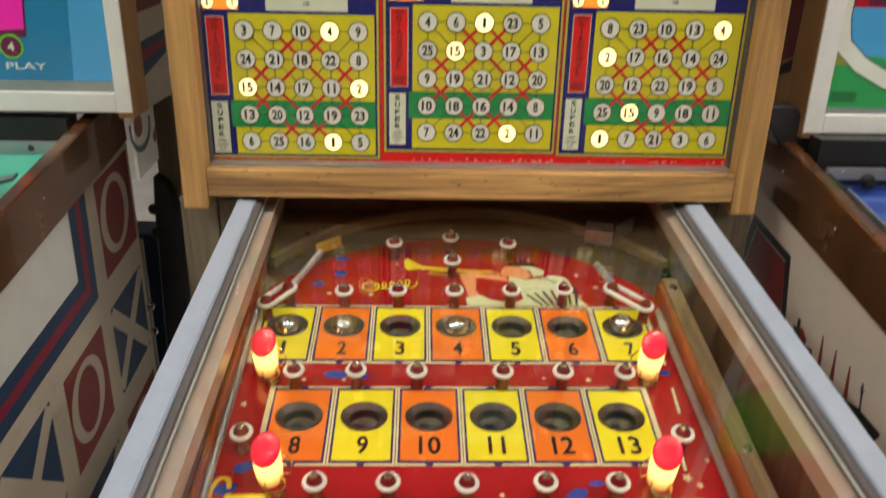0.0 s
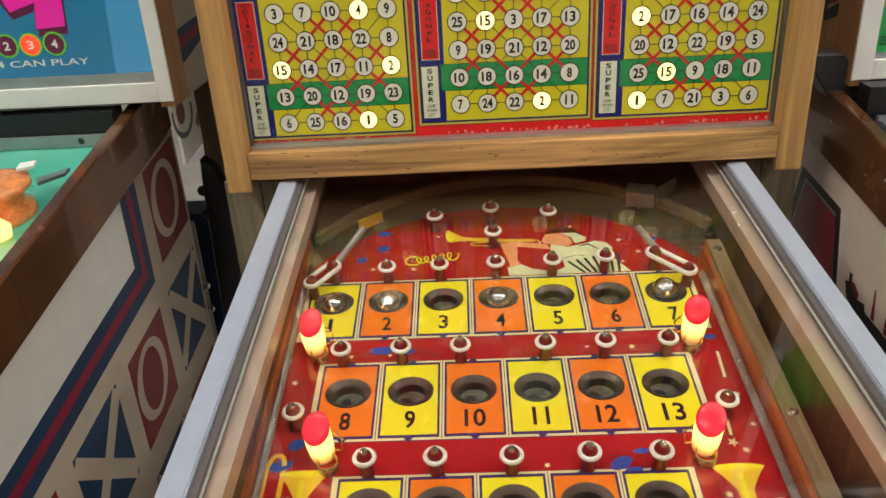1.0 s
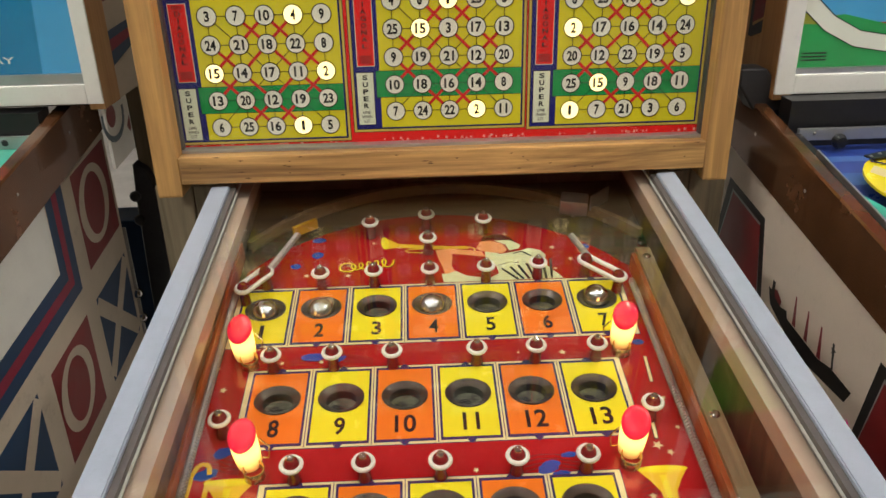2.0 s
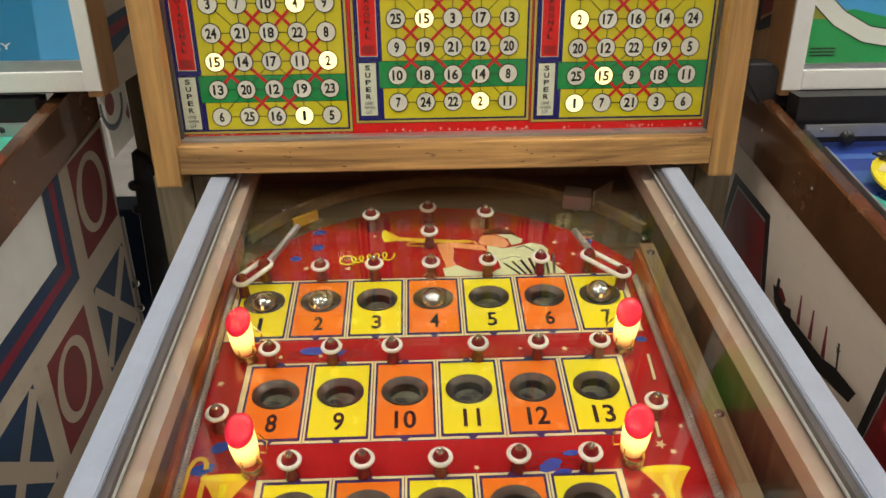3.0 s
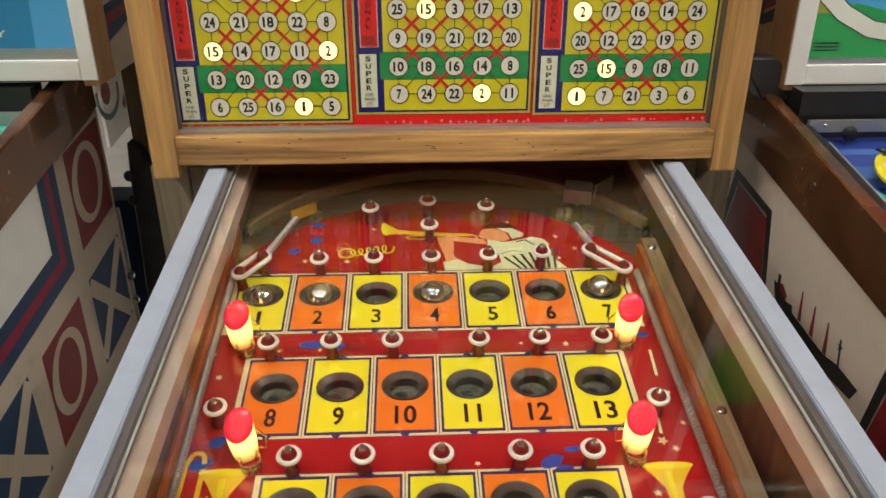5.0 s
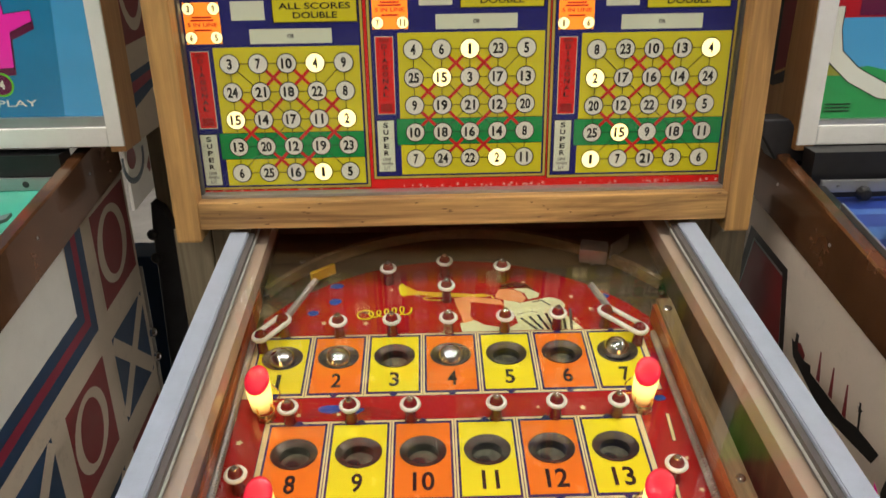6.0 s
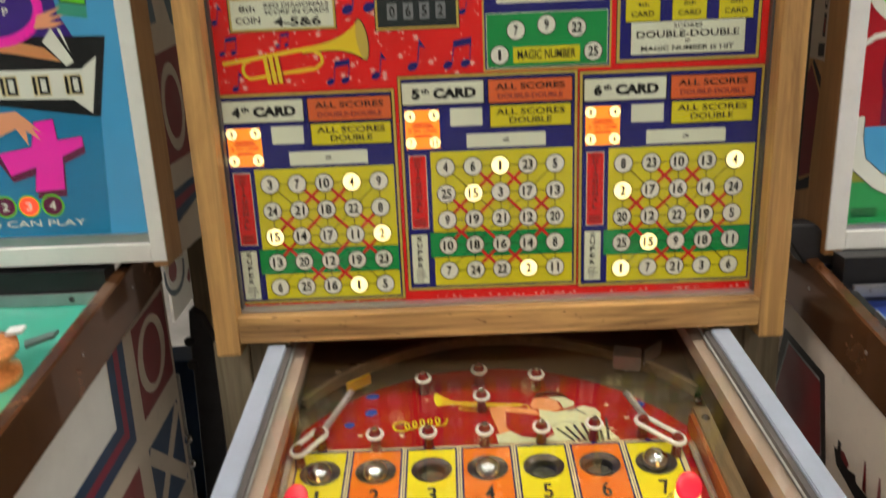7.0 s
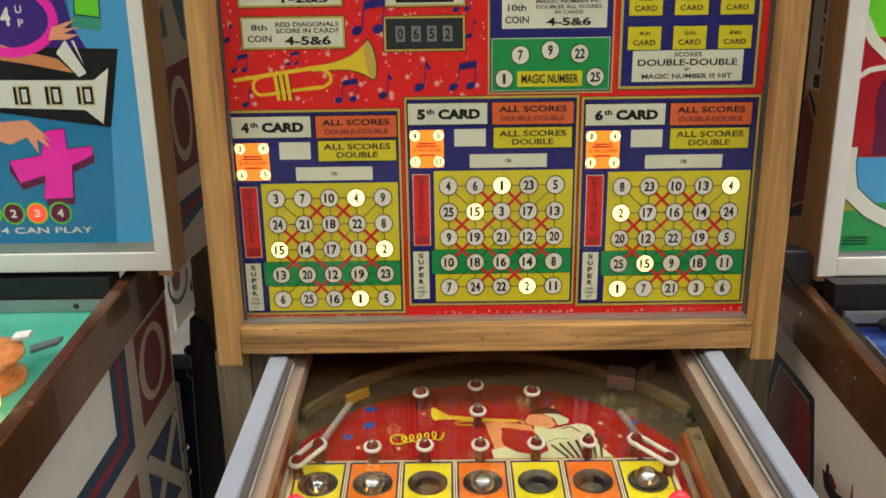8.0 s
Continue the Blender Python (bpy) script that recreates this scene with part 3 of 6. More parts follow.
    for i, wd in enumerate(("LINE", "WHEN", "LIT")):
        write(wd, gx - 0.0326, gy - 0.1205 - i * 0.0050, HEAD, 7 * LAYER, card, BG_BLACK, 0.0034, 0.0088 if i == 0 else (0.0118 if i == 1 else 0.0066), 0.01)
    # number field
    xr = x1 - 0.0022
    ink("number_field", [rect(gx - 0.0162, xr, y0 + 0.0022, gy + 0.0172)], 5, BG_YELLOW, card)
    ink("number_field_line", [rect(gx - 0.0205, xr, gy - 3.46 * py - 0.0006, gy - 2.5 * py + 0.0006)], 6, BG_BLACK, card)
    ink("super_band", [rect(gx - 0.0200, xr, gy - 3.46 * py, gy - 2.5 * py)], 7, BG_GREEN, card)
    lines, red = [], []
    P = lambda c, r: (gx + c * px, gy - r * py)
    for r in range(5):
        lines.append(stroke(*P(0, r), *P(4, r), 0.0009))
    for c in range(5):
        lines.append(stroke(*P(c, 0), *P(c, 4), 0.0008))
    for a, b in (((0, 0), (4, 4)), ((4, 0), (0, 4))):
        lines.append(stroke(*P(*a), *P(*b), 0.0009))
    ink("link_line", lines, 8, BG_BLACK, card)
    for c, r, way in ((1, 0, "x"), (2, 0, "x"), (0, 1, "x"), (1, 1, "/"), (2, 1, "b"), (3, 1, "x"), (0, 2, "x"), (1, 2, "b"), (2, 2, "/"), (3, 2, "x"), (1, 3, "x"), (2, 3, "x")):
        k0, k1 = 0.20, 0.80
        if way in "xb":
            red.append(stroke(*P(c + k0, r + k0), *P(c + k1, r + k1), 0.0033))
        if way in "x/":
            red.append(stroke(*P(c + k0, r + k1), *P(c + k1, r + k0), 0.0033))
    ink("red_cross", red, 9, BG_CRIMSON, card)
    for r in range(5):
        for c in range(5):
            number_disc(*P(c, r), rows[r][c], 10, card, rows[r][c] in lit)
    return card


score_card("4th", -0.2486, 0.1500, 0.0304, 0.0302, -0.2955, -0.1075, 0.0125, 0.2470, ((3, 7, 10, 4, 9), (24, 21, 18, 22, 8), (15, 14, 17, 11, 2), (13, 20, 12, 19, 23), (6, 25, 16, 1, 5)), (4, 15, 2, 1))
score_card("5th", -0.0524, 0.1620, 0.0303, 0.0300, -0.0975, 0.0905, 0.0215, 0.2590, ((4, 6, 1, 23, 5), (25, 15, 3, 17, 13), (9, 19, 21, 12, 20), (10, 18, 16, 14, 8), (7, 24, 22, 2, 11)), (1, 15, 2))
score_card("6th", 0.1442, 0.1585, 0.0307, 0.0303, 0.0985, 0.2905, 0.0190, 0.2565, ((8, 23, 10, 13, 4), (2, 17, 16, 14, 24), (20, 12, 22, 19, 5), (25, 15, 9, 18, 11), (1, 7, 21, 3, 6)), (4, 2, 15, 1))


def framed_panel(x0, x1, y0, y1, fill=BG_WHITE, name="coin_panel"):
    ob = ink(name, [rect(x0, x1, y0, y1)], 3, fill, machine)
    ink("panel_border", [rect(x0 - 0.0032, x1 + 0.0032, y0 - 0.0032, y1 + 0.0032)], 1, BG_BLACK, ob)
    ink("panel_border", [rect(x0 - 0.0022, x1 + 0.0022, y0 - 0.0022, y1 + 0.0022)], 2, BG_GOLD, ob)
    return ob


def coin_panel(ordinal, x0, x1, y0, y1, top, foot):
    ob = framed_panel(x0, x1, y0, y1)
    xm, h = (x0 + x1) / 2, y1 - y0
    write(ordinal, x0 + 0.0175, y1 - 0.30 * h, HEAD, 4 * LAYER, ob, BG_BLACK, 0.0062, 0.017, 0.015)
    write("COIN", x0 + 0.0175, y1 - 0.70 * h, HEAD, 4 * LAYER, ob, BG_BLACK, 0.0068, 0.026, 0.02)
    for i, s in enumerate(top):
        write(s, x0 + 0.0695, y1 - (0.20 + 0.225 * i) * h, HEAD, 4 * LAYER, ob, BG_BLACK, 0.0048, 0.068, 0.02)
    write(foot, x0 + 0.0695, y0 + 0.22 * h, HEAD, 4 * LAYER, ob, BG_BLACK, 0.0094, 0.050, 0.03)


coin_panel("8th", -0.2715, -0.1640, 0.3170, 0.3462, ("RED DIAGONALS", "SCORE IN CARDS"), "4-5&6")
coin_panel("7th", -0.2725, -0.1650, 0.3605, 0.3900, ("RED DIAGONALS", "SCORE IN CARDS"), "1-2&3")
counter = framed_panel(-0.1175, -0.0345, 0.3128, 0.3448, COUNTER, "replay_counter")
for i, d in enumerate("0652"):
    cx = -0.1020 + i * 0.0170
    ink("reel", [rect(cx - 0.0052, cx + 0.0052, 0.3205, 0.3370)], 4, REEL, counter)
    write(d, cx, 0.3288, HEAD, 5 * LAYER, counter, BG_BLACK, 0.0112, 0.0056, 0.02)
press = framed_panel(-0.1165, -0.0340, 0.3590, 0.3900, BG_WHITE, "press_panel")
ink("button_mark", [rect(-0.0825, -0.0695, 0.3660, 0.3760)], 4, BG_YELLOW, press)
write("PRESS", -0.0975, 0.3708, HEAD, 5 * LAYER, press, BG_BLACK, 0.0046, 0.020, 0.02)
write("B", -0.0760, 0.3710, HEAD, 5 * LAYER, press, BG_BLACK, 0.0060, 0.0050, 0.02)
write("BUTTON", -0.0550, 0.3708, HEAD, 5 * LAYER, press, BG_BLACK, 0.0046, 0.023, 0.02)
for y in (0.3625, 0.3812, 0.3870):
    ink("print_bar", [rect(-0.106, -0.044, y - 0.0016, y + 0.0016)], 4, BG_BLACK, press)

magic = ink("magic_panel", [rect(-0.0055, 0.1265, 0.2655, 0.4050)], 2, BG_NAVY, machine, HEAD, "navy magic number panel with green field")
ink("panel_border", [rect(-0.0075, 0.1285, 0.2635, 0.4070)], 1, BG_GOLD, magic)
outlined("green_field", -0.0030, 0.1240, 0.2675, 0.3220, 3, magic, BG_GREEN, BG_WHITE, 0.0007)
for n, x, y in ((7, 0.0277, 0.3048), (9, 0.0600, 0.3095), (22, 0.0919, 0.3056), (1, 0.0101, 0.2800), (25, 0.1094, 0.2805)):
    number_disc(x, y, n, 5, magic, False, 0.95)
ink("magic_strip", [rect(0.0245, 0.0953, 0.2712, 0.2876)], 5, BG_YELLOW, magic)
write("MAGIC NUMBER", 0.0600, 0.2795, HEAD, 6 * LAYER, magic, BG_BLACK, 0.0098, 0.0620, 0.02)
ink("coin_panel", [rect(0.0075, 0.1200, 0.3325, 0.3640)], 3, BG_WHITE, magic)
write("10th", 0.0235, 0.3540, HEAD, 4 * LAYER, magic, BG_BLACK, 0.0068, 0.0195, 0.015)
write("COIN", 0.0235, 0.3415, HEAD, 4 * LAYER, magic, BG_BLACK, 0.0072, 0.0255, 0.02)
for i, s in enumerate(("MAGIC NUMBER HIT", "DOUBLES ALL SCORES", "IN CARDS")):
    write(s, 0.0790, 0.3600 - i * 0.0055, HEAD, 4 * LAYER, magic, BG_BLACK, 0.0038, 0.070 if i < 2 else 0.030, 0.02)
write("4-5&6", 0.0790, 0.3392, HEAD, 4 * LAYER, magic, BG_BLACK, 0.0084, 0.048, 0.03)
ink("coin_panel", [rect(0.0075, 0.1200, 0.3755, 0.4010)], 3, BG_WHITE, magic)

double = ink("double_double_panel", [rect(0.1375, 0.2820, 0.2700, 0.4050)], 3, BG_NAVY, machine, HEAD, "navy panel with six yellow card fields")
ink("panel_border", [rect(0.1335, 0.2860, 0.2660, 0.4090)], 1, BG_BLACK, double)
ink("panel_border", [rect(0.1345, 0.2850, 0.2670, 0.4080)], 2, BG_GOLD, double)
for i, o in enumerate(("1st", "2nd", "3rd", "4th", "5th", "6th")):
    x, y = 0.1610 + (i % 3) * 0.0487, 0.3560 - (i // 3) * 0.0355
    outlined("card_field", x - 0.0178, x + 0.0178, y - 0.0120, y + 0.0120, 4, double, BG_YELLOW, BG_BLACK, 0.0006)
    write(o, x, y + 0.0050, HEAD, 6 * LAYER, double, BG_BLACK, 0.0044, 0.0125, 0.015)
    write("CARD", x, y - 0.0046, HEAD, 6 * LAYER, double, BG_BLACK, 0.0056, 0.024, 0.02)
outlined("double_field", 0.1493, 0.2692, 0.2745, 0.3075, 4, double, BG_WHITE, BG_BLACK, 0.0006)
write("SCORES", 0.2090, 0.3030, HEAD, 6 * LAYER, double, BG_BLACK, 0.0046, 0.030, 0.02)
write("DOUBLE-DOUBLE", 0.2090, 0.2948, HEAD, 6 * LAYER, double, BG_BLACK, 0.0070, 0.1080, 0.02)
write("IF", 0.2090, 0.2872, HEAD, 6 * LAYER, double, BG_BLACK, 0.0036, 0.0050, 0.015)
write("MAGIC NUMBER IS HIT", 0.2090, 0.2802, HEAD, 6 * LAYER, double, BG_BLACK, 0.0052, 0.0980, 0.02)

# trumpet, notes and stars on the red field
shapes = ribbon([(-0.2860, 0.2822), (-0.1760, 0.2975)], 0.0042)
bell = [(-0.2000 + 0.0640 * t, 0.2925 + 0.0095 * t, 0.0022 + 0.0035 * t + 0.0150 * t ** 4) for t in [i / 14 for i in range(15)]]
bell_line = [(x - 0.12 * w, y + w) for x, y, w in bell] + [(x + 0.12 * w, y - w) for x, y, w in bell[::-1]]
shapes += [bell_line]
shapes += ribbon([(-0.2560 - 0.0090 * math.sin(t), 0.2755 - 0.0095 * math.cos(t)) for t in [math.pi * i / 12 for i in range(13)]], 0.0034)
shapes += ribbon([(-0.2560, 0.2660), (-0.1900, 0.2745)], 0.0034) + ribbon([(-0.2100, 0.2715), (-0.1880, 0.2735), (-0.1790, 0.2800), (-0.1800, 0.2880), (-0.1880, 0.2925)], 0.0034)
ink("trumpet_edge", [[(x + (0.0010 if i < 15 else -0.0010), y + (0.0010 if i < 15 else -0.0010)) for i, (x, y) in enumerate(bell_line)], oval(-0.1355, 0.3020, 0.0070, 0.0222, 24, 0.14)], 1.2, BG_BLACK, backglass)
ink("trumpet_print", [oval(-0.1355, 0.3020, 0.0058, 0.0208, 24, 0.14)], 2, BG_GOLD, backglass)
ink("trumpet_print", shapes, 1.6, BG_TRUMPET, backglass, HEAD, "printed yellow trumpet")
ink("trumpet_print", [stroke(-0.2405 + k * 0.0062, 0.2880, -0.2375 + k * 0.0062, 0.2600, 0.0040) for k in range(3)], 3, BG_TRUMPET, backglass)
ink("trumpet_print", [stroke(-0.2372 + k * 0.0062, 0.2880, -0.2342 + k * 0.0062, 0.2600, 0.0009) for k in range(3)], 4, BG_BLACK, backglass)
rng = random.Random(7)


def note(x, y, s, double_note=True):
    polys = [oval(x, y, 0.0042 * s, 0.0032 * s, 16, 0.5), stroke(x + 0.0036 * s, y, x + 0.0060 * s, y + 0.020 * s, 0.0010 * s)]
    if double_note:
        polys += [oval(x + 0.015 * s, y + 0.001 * s, 0.0042 * s, 0.0032 * s, 16, 0.5), stroke(x + 0.0186 * s, y, x + 0.0205 * s, y + 0.0225 * s, 0.0010 * s),
                  [(x + 0.0056 * s, y + 0.020 * s), (x + 0.0205 * s, y + 0.0225 * s), (x + 0.0198 * s, y + 0.0165 * s), (x + 0.0050 * s, y + 0.0140 * s)]]
    else:
        polys.append([(x + 0.0060 * s, y + 0.020 * s), (x + 0.0105 * s, y + 0.0130 * s), (x + 0.0052 * s, y + 0.0150 * s)])
    return polys


for x, y, s, d in ((-0.1485, 0.3330, 1.5, 1), (-0.1720, 0.2595, 1.05, 1), (-0.1230, 0.2640, 1.2, 0), (-0.0830, 0.2720, 1.4, 0), (-0.0455, 0.2720, 1.25, 1), (-0.2850, 0.2930, 0.8, 1), (-0.2750, 0.2560, 0.9, 0), (-0.2900, 0.3250, 0.9, 0), (-0.2250, 0.2990, 0.6, 1), (-0.0280, 0.3260, 0.9, 0), (-0.0420, 0.3530, 0.8, 1), (-0.1490, 0.3800, 1.1, 0)):
    ink("note_print", note(x, y, s, d), 2.5, BG_NAVY, backglass)
stars = []
for _ in range(280):
    x, y = rng.uniform(-0.300, -0.010), rng.uniform(0.255, 0.400)
    stars.append(star(x, y, rng.choice((0.0009, 0.0012, 0.0015, 0.0020, 0.0040)), rng.uniform(0, 1)))
for _ in range(90):
    stars.append(star(rng.uniform(-0.300, 0.300), rng.uniform(0.0076, 0.0110), rng.choice((0.0010, 0.0016, 0.0024)), rng.uniform(0, 1)))
for _ in range(60):
    stars.append(star(rng.choice((-0.301, 0.2975)) + rng.uniform(-0.001, 0.001), rng.uniform(0.02, 0.40), rng.choice((0.0008, 0.0013)), rng.uniform(0, 1)))
ink("star_print", stars, 0.6, BG_STAR, backglass)

SCUFF_RNG = random.Random(11)
OAK_FRONT = Matrix.Translation((0, -0.0353, 1.0540)) @ Matrix.Rotation(math.pi / 2, 4, "X")
scuffs = []
for _ in range(26):
    x, y, w = SCUFF_RNG.uniform(-0.28, 0.28), SCUFF_RNG.uniform(0.004, 0.031), SCUFF_RNG.uniform(0.002, 0.010)
    scuffs.append([(x, y), (x + w * 0.6, y - 0.0006), (x + w, y + 0.0003), (x + w * 0.5, y + 0.0007)])
part("scuff_mark", flat(scuffs, 0.0), surface("dark_scuff", (0.10, 0.05, 0.022), 0.7), machine, "", OAK_FRONT, kind="stuff")

# ---- playfield ----
def field(name, polys, layer, material, parent=None, label=""):
    return part(name, flat(polys, layer * LAYER), material, parent or playfield, label, FIELD)


XC, PITCH = -0.0200, 0.0584
HOLES = [(XC + (k - 3) * PITCH, -0.1550, k + 1) for k in range(7)] + [(XC + (k - 2.5) * PITCH, -0.2848, k + 8) for k in range(6)] + [(XC + (k - 2) * PITCH, -0.4088, k + 14) for k in range(5)]
HOLE_R, HOLE_K = 0.0212, 0.84
# board with real holes


def board_with_holes(outline, holes, r, h, bm):
    """A face with round openings: the outline and the circles filled between."""
    edges = []
    for loop in [outline] + [oval(x, y, r, r * HOLE_K, 24) for x, y, *_ in holes]:
        vs = [bm.verts.new((x, y, h)) for x, y in loop]
        edges += [bm.edges.new((vs[i], vs[(i + 1) % len(vs)])) for i in range(len(vs))]
    bmesh.ops.triangle_fill(bm, use_beauty=True, use_dissolve=False, edges=edges, normal=(0, 0, 1))
    for f in bm.faces:
        f.normal_update()
        if f.normal.z < 0:
            f.normal_flip()
    return bm


red_top = [(0.205 - i * 0.0215, -0.245 + math.sqrt(max(0.0, 0.262 ** 2 - (0.205 - i * 0.0215 + 0.015) ** 2))) for i in range(21)]
playfield = part("playfield", board_with_holes([(-0.234, -0.70), (0.206, -0.70)] + red_top, HOLES, HOLE_R, 0.0, bmesh.new()), PF_RED, machine, "glossy red lacquered playfield with numbered holes", FIELD)
part("board", box(-0.2345, 0.2345, -0.75, 0.10, -0.0125, -0.0120), INNER_WOOD, playfield, "", FIELD @ Matrix.Translation((0, 0, -0.055)))
part("playfield_apron", board_with_holes([(-0.2345, -0.70), (0.2345, -0.70), (0.2345, 0.10), (-0.2345, 0.10)], HOLES, HOLE_R, -0.0012, bmesh.new()), ARCH_WOOD, playfield, "brown wooden board behind the red lacquer", FIELD)


ROWS = ((7, 0, -0.2098, -0.1222, (PF_YELLOW, PF_ORANGE)), (6, 7, -0.3385, -0.2480, (PF_ORANGE, PF_YELLOW)), (5, 13, -0.4700, -0.3805, (PF_YELLOW, PF_ORANGE)))
CUP = mesh_of(lathe([(HOLE_R + 0.0003, 0.0018), (HOLE_R - 0.0004, 0.0021), (HOLE_R - 0.0016, 0.0012), (HOLE_R - 0.0046, -0.0004), (HOLE_R - 0.0066, -0.0018), (HOLE_R - 0.0072, -0.0024)], 30), HOLE_RIM, True)
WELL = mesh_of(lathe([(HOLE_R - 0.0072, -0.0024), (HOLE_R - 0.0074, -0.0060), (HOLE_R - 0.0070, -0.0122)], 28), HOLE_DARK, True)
for count, first, y0, y1, fills in ROWS:
    w = PITCH
    xa = XC - count * w / 2
    holes = HOLES[first:first + count]
    part("row_panel", board_with_holes(rect(xa - 0.0035, xa + count * w + 0.0035, y0 - 0.0035, y1 + 0.0035), holes, HOLE_R, 1 * LAYER, bmesh.new()), PF_NAVY, playfield, "", FIELD)
    part("row_panel", board_with_holes(rect(xa - 0.0028, xa + count * w + 0.0028, y0 - 0.0028, y1 + 0.0028), holes, HOLE_R, 2 * LAYER, bmesh.new()), PF_CREAM, playfield, "", FIELD)
    for k, (x, y, n) in enumerate(holes):
        part("cell_border", board_with_holes(rect(x - w / 2 + 0.0021, x + w / 2 - 0.0021, y0 - 0.0003, y1 + 0.0003), [(x, y)], HOLE_R, 3 * LAYER, bmesh.new()), PF_NAVY, playfield, "", FIELD)
        part("hole_panel", board_with_holes(rect(x - w / 2 + 0.0042, x + w / 2 - 0.0042, y0 + 0.0028, y1 - 0.0028), [(x, y)], HOLE_R, 4 * LAYER, bmesh.new()), fills[k % 2], playfield, "", FIELD)
        if n <= 13:
            write(str(n), x + 0.0005, y0 + 0.0200, FIELD, 5 * LAYER, playfield, PF_BLACK, 0.0205, (0.0042 if n == 1 else 0.0098) if n < 10 else (0.0150 if n == 11 else 0.0192), 0.022, name="hole_number")
        at = FIELD @ Matrix.Translation((x, y, 0)) @ Matrix.Diagonal((1, HOLE_K, 1, 1))
        part("hole_rim", CUP, HOLE_RIM, playfield, "", at)
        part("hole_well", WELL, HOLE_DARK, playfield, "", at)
    # small pointed marks at the cell edges
    marks = []
    for k in range(count):
        x = xa + (k + 0.5) * w
        marks += [[(x - 0.0050, y1 - 0.0008), (x + 0.0050, y1 - 0.0008), (x + 0.0012, y1 + 0.0042), (x - 0.0012, y1 + 0.0042)], [(x - 0.0050, y0 + 0.0008), (x - 0.0012, y0 - 0.0046), (x + 0.0012, y0 - 0.0046), (x + 0.0050, y0 + 0.0008)]]
    field("edge_mark", marks, 3.5, PF_NAVY)
    field("cell_line", [rect(xa + k * w - 0.00035, xa + k * w + 0.00035, y0 - 0.0020, y1 + 0.0020) for k in range(1, count)], 3.2, PF_NAVY)
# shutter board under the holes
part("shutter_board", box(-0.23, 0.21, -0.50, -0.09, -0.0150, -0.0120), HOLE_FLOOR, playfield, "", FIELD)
# openings are not cut: black ovals on the board paint their shade
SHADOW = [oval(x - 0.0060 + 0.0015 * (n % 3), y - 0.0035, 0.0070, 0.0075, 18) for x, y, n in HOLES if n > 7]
field("shutter_opening_shade", SHADOW, -0.0117 / LAYER, PF_BLACK)

# printed shapes on the red
PF_RNG = random.Random(3)
star_spots = [(-0.2185, -0.2688, 0.0042), (0.1673, -0.3538, 0.0055), (-0.205, -0.40, 0.005), (0.176, -0.362, 0.004), (0.190, -0.335, 0.003), (0.105, -0.2350, 0.0040), (0.062, -0.2330, 0.0022), (-0.130, -0.236, 0.0030), (-0.112, -0.100, 0.0040), (-0.158, -0.098, 0.0040), (0.140, -0.083, 0.0040), (0.122, -0.060, 0.0040), (-0.055, -0.050, 0.0030), (-0.085, -0.040, 0.0030), (0.070, -0.030, 0.0030), (-0.016, -0.050, 0.0030), (0.010, -0.372, 0.0030), (-0.168, -0.236, 0.003), (-0.188, -0.352, 0.0035), (0.187, -0.300, 0.003), (-0.228, -0.240, 0.003), (0.150, -0.405, 0.004), (0.120, -0.100, 0.003)]
field("star_print", [star(x, y, r, PF_RNG.uniform(0, 1)) for x, y, r in star_spots], 2, PF_CREAM)


def blot(x, y, rx, ry, turn=0.0):
    return [(px + PF_RNG.uniform(-0.1, 0.1) * rx, py + PF_RNG.uniform(-0.1, 0.1) * ry) for px, py in oval(x, y, rx, ry, 18, turn)]


field("note_print", [blot(-0.138, -0.2290, 0.012, 0.0055), blot(-0.112, -0.2330, 0.007, 0.0030, 0.6), blot(0.071, -0.3720, 0.010, 0.006, 0.5), blot(0.090, -0.3600, 0.007, 0.003, 0.1), blot(0.080, -0.3800, 0.008, 0.004, 0.2), blot(-0.205, -0.3430, 0.008, 0.006, 0.4), blot(-0.215, -0.3650, 0.010, 0.006, 0.3), blot(-0.200, -0.4150, 0.009, 0.006, 0.3),
                     blot(-0.1490, -0.0600, 0.007, 0.006), blot(-0.172, -0.080, 0.006, 0.005), blot(-0.150, -0.030, 0.008, 0.005), blot(0.160, -0.060, 0.006, 0.005), blot(0.182, -0.225, 0.006, 0.004), blot(0.160, -0.240, 0.005, 0.004), blot(0.205 - 0.03, -0.42, 0.006, 0.005)], 2, PF_BLUE)
staves = []
for k in range(4):
    staves += ribbon([(-0.160 + 0.02 * i, -0.2305 - 0.0030 * k + 0.006 * math.sin(0.9 * i)) for i in range(5)], 0.0006)
    staves += ribbon([(0.050 + 0.014 * i, -0.3620 - 0.0045 * k + 0.004 * math.sin(1.1 * i)) for i in range(5)], 0.0006)
    staves += ribbon([(-0.228 + 0.010 * i, -0.3480 - 0.0045 * k + 0.004 * math.sin(1.3 * i)) for i in range(5)], 0.0006)
    staves += ribbon([(0.142 + 0.009 * i, -0.3930 - 0.0040 * k + 0.003 * math.sin(1.3 * i)) for i in range(4)], 0.0006)
field("stave_print", staves, 1.2, PF_BLACK)


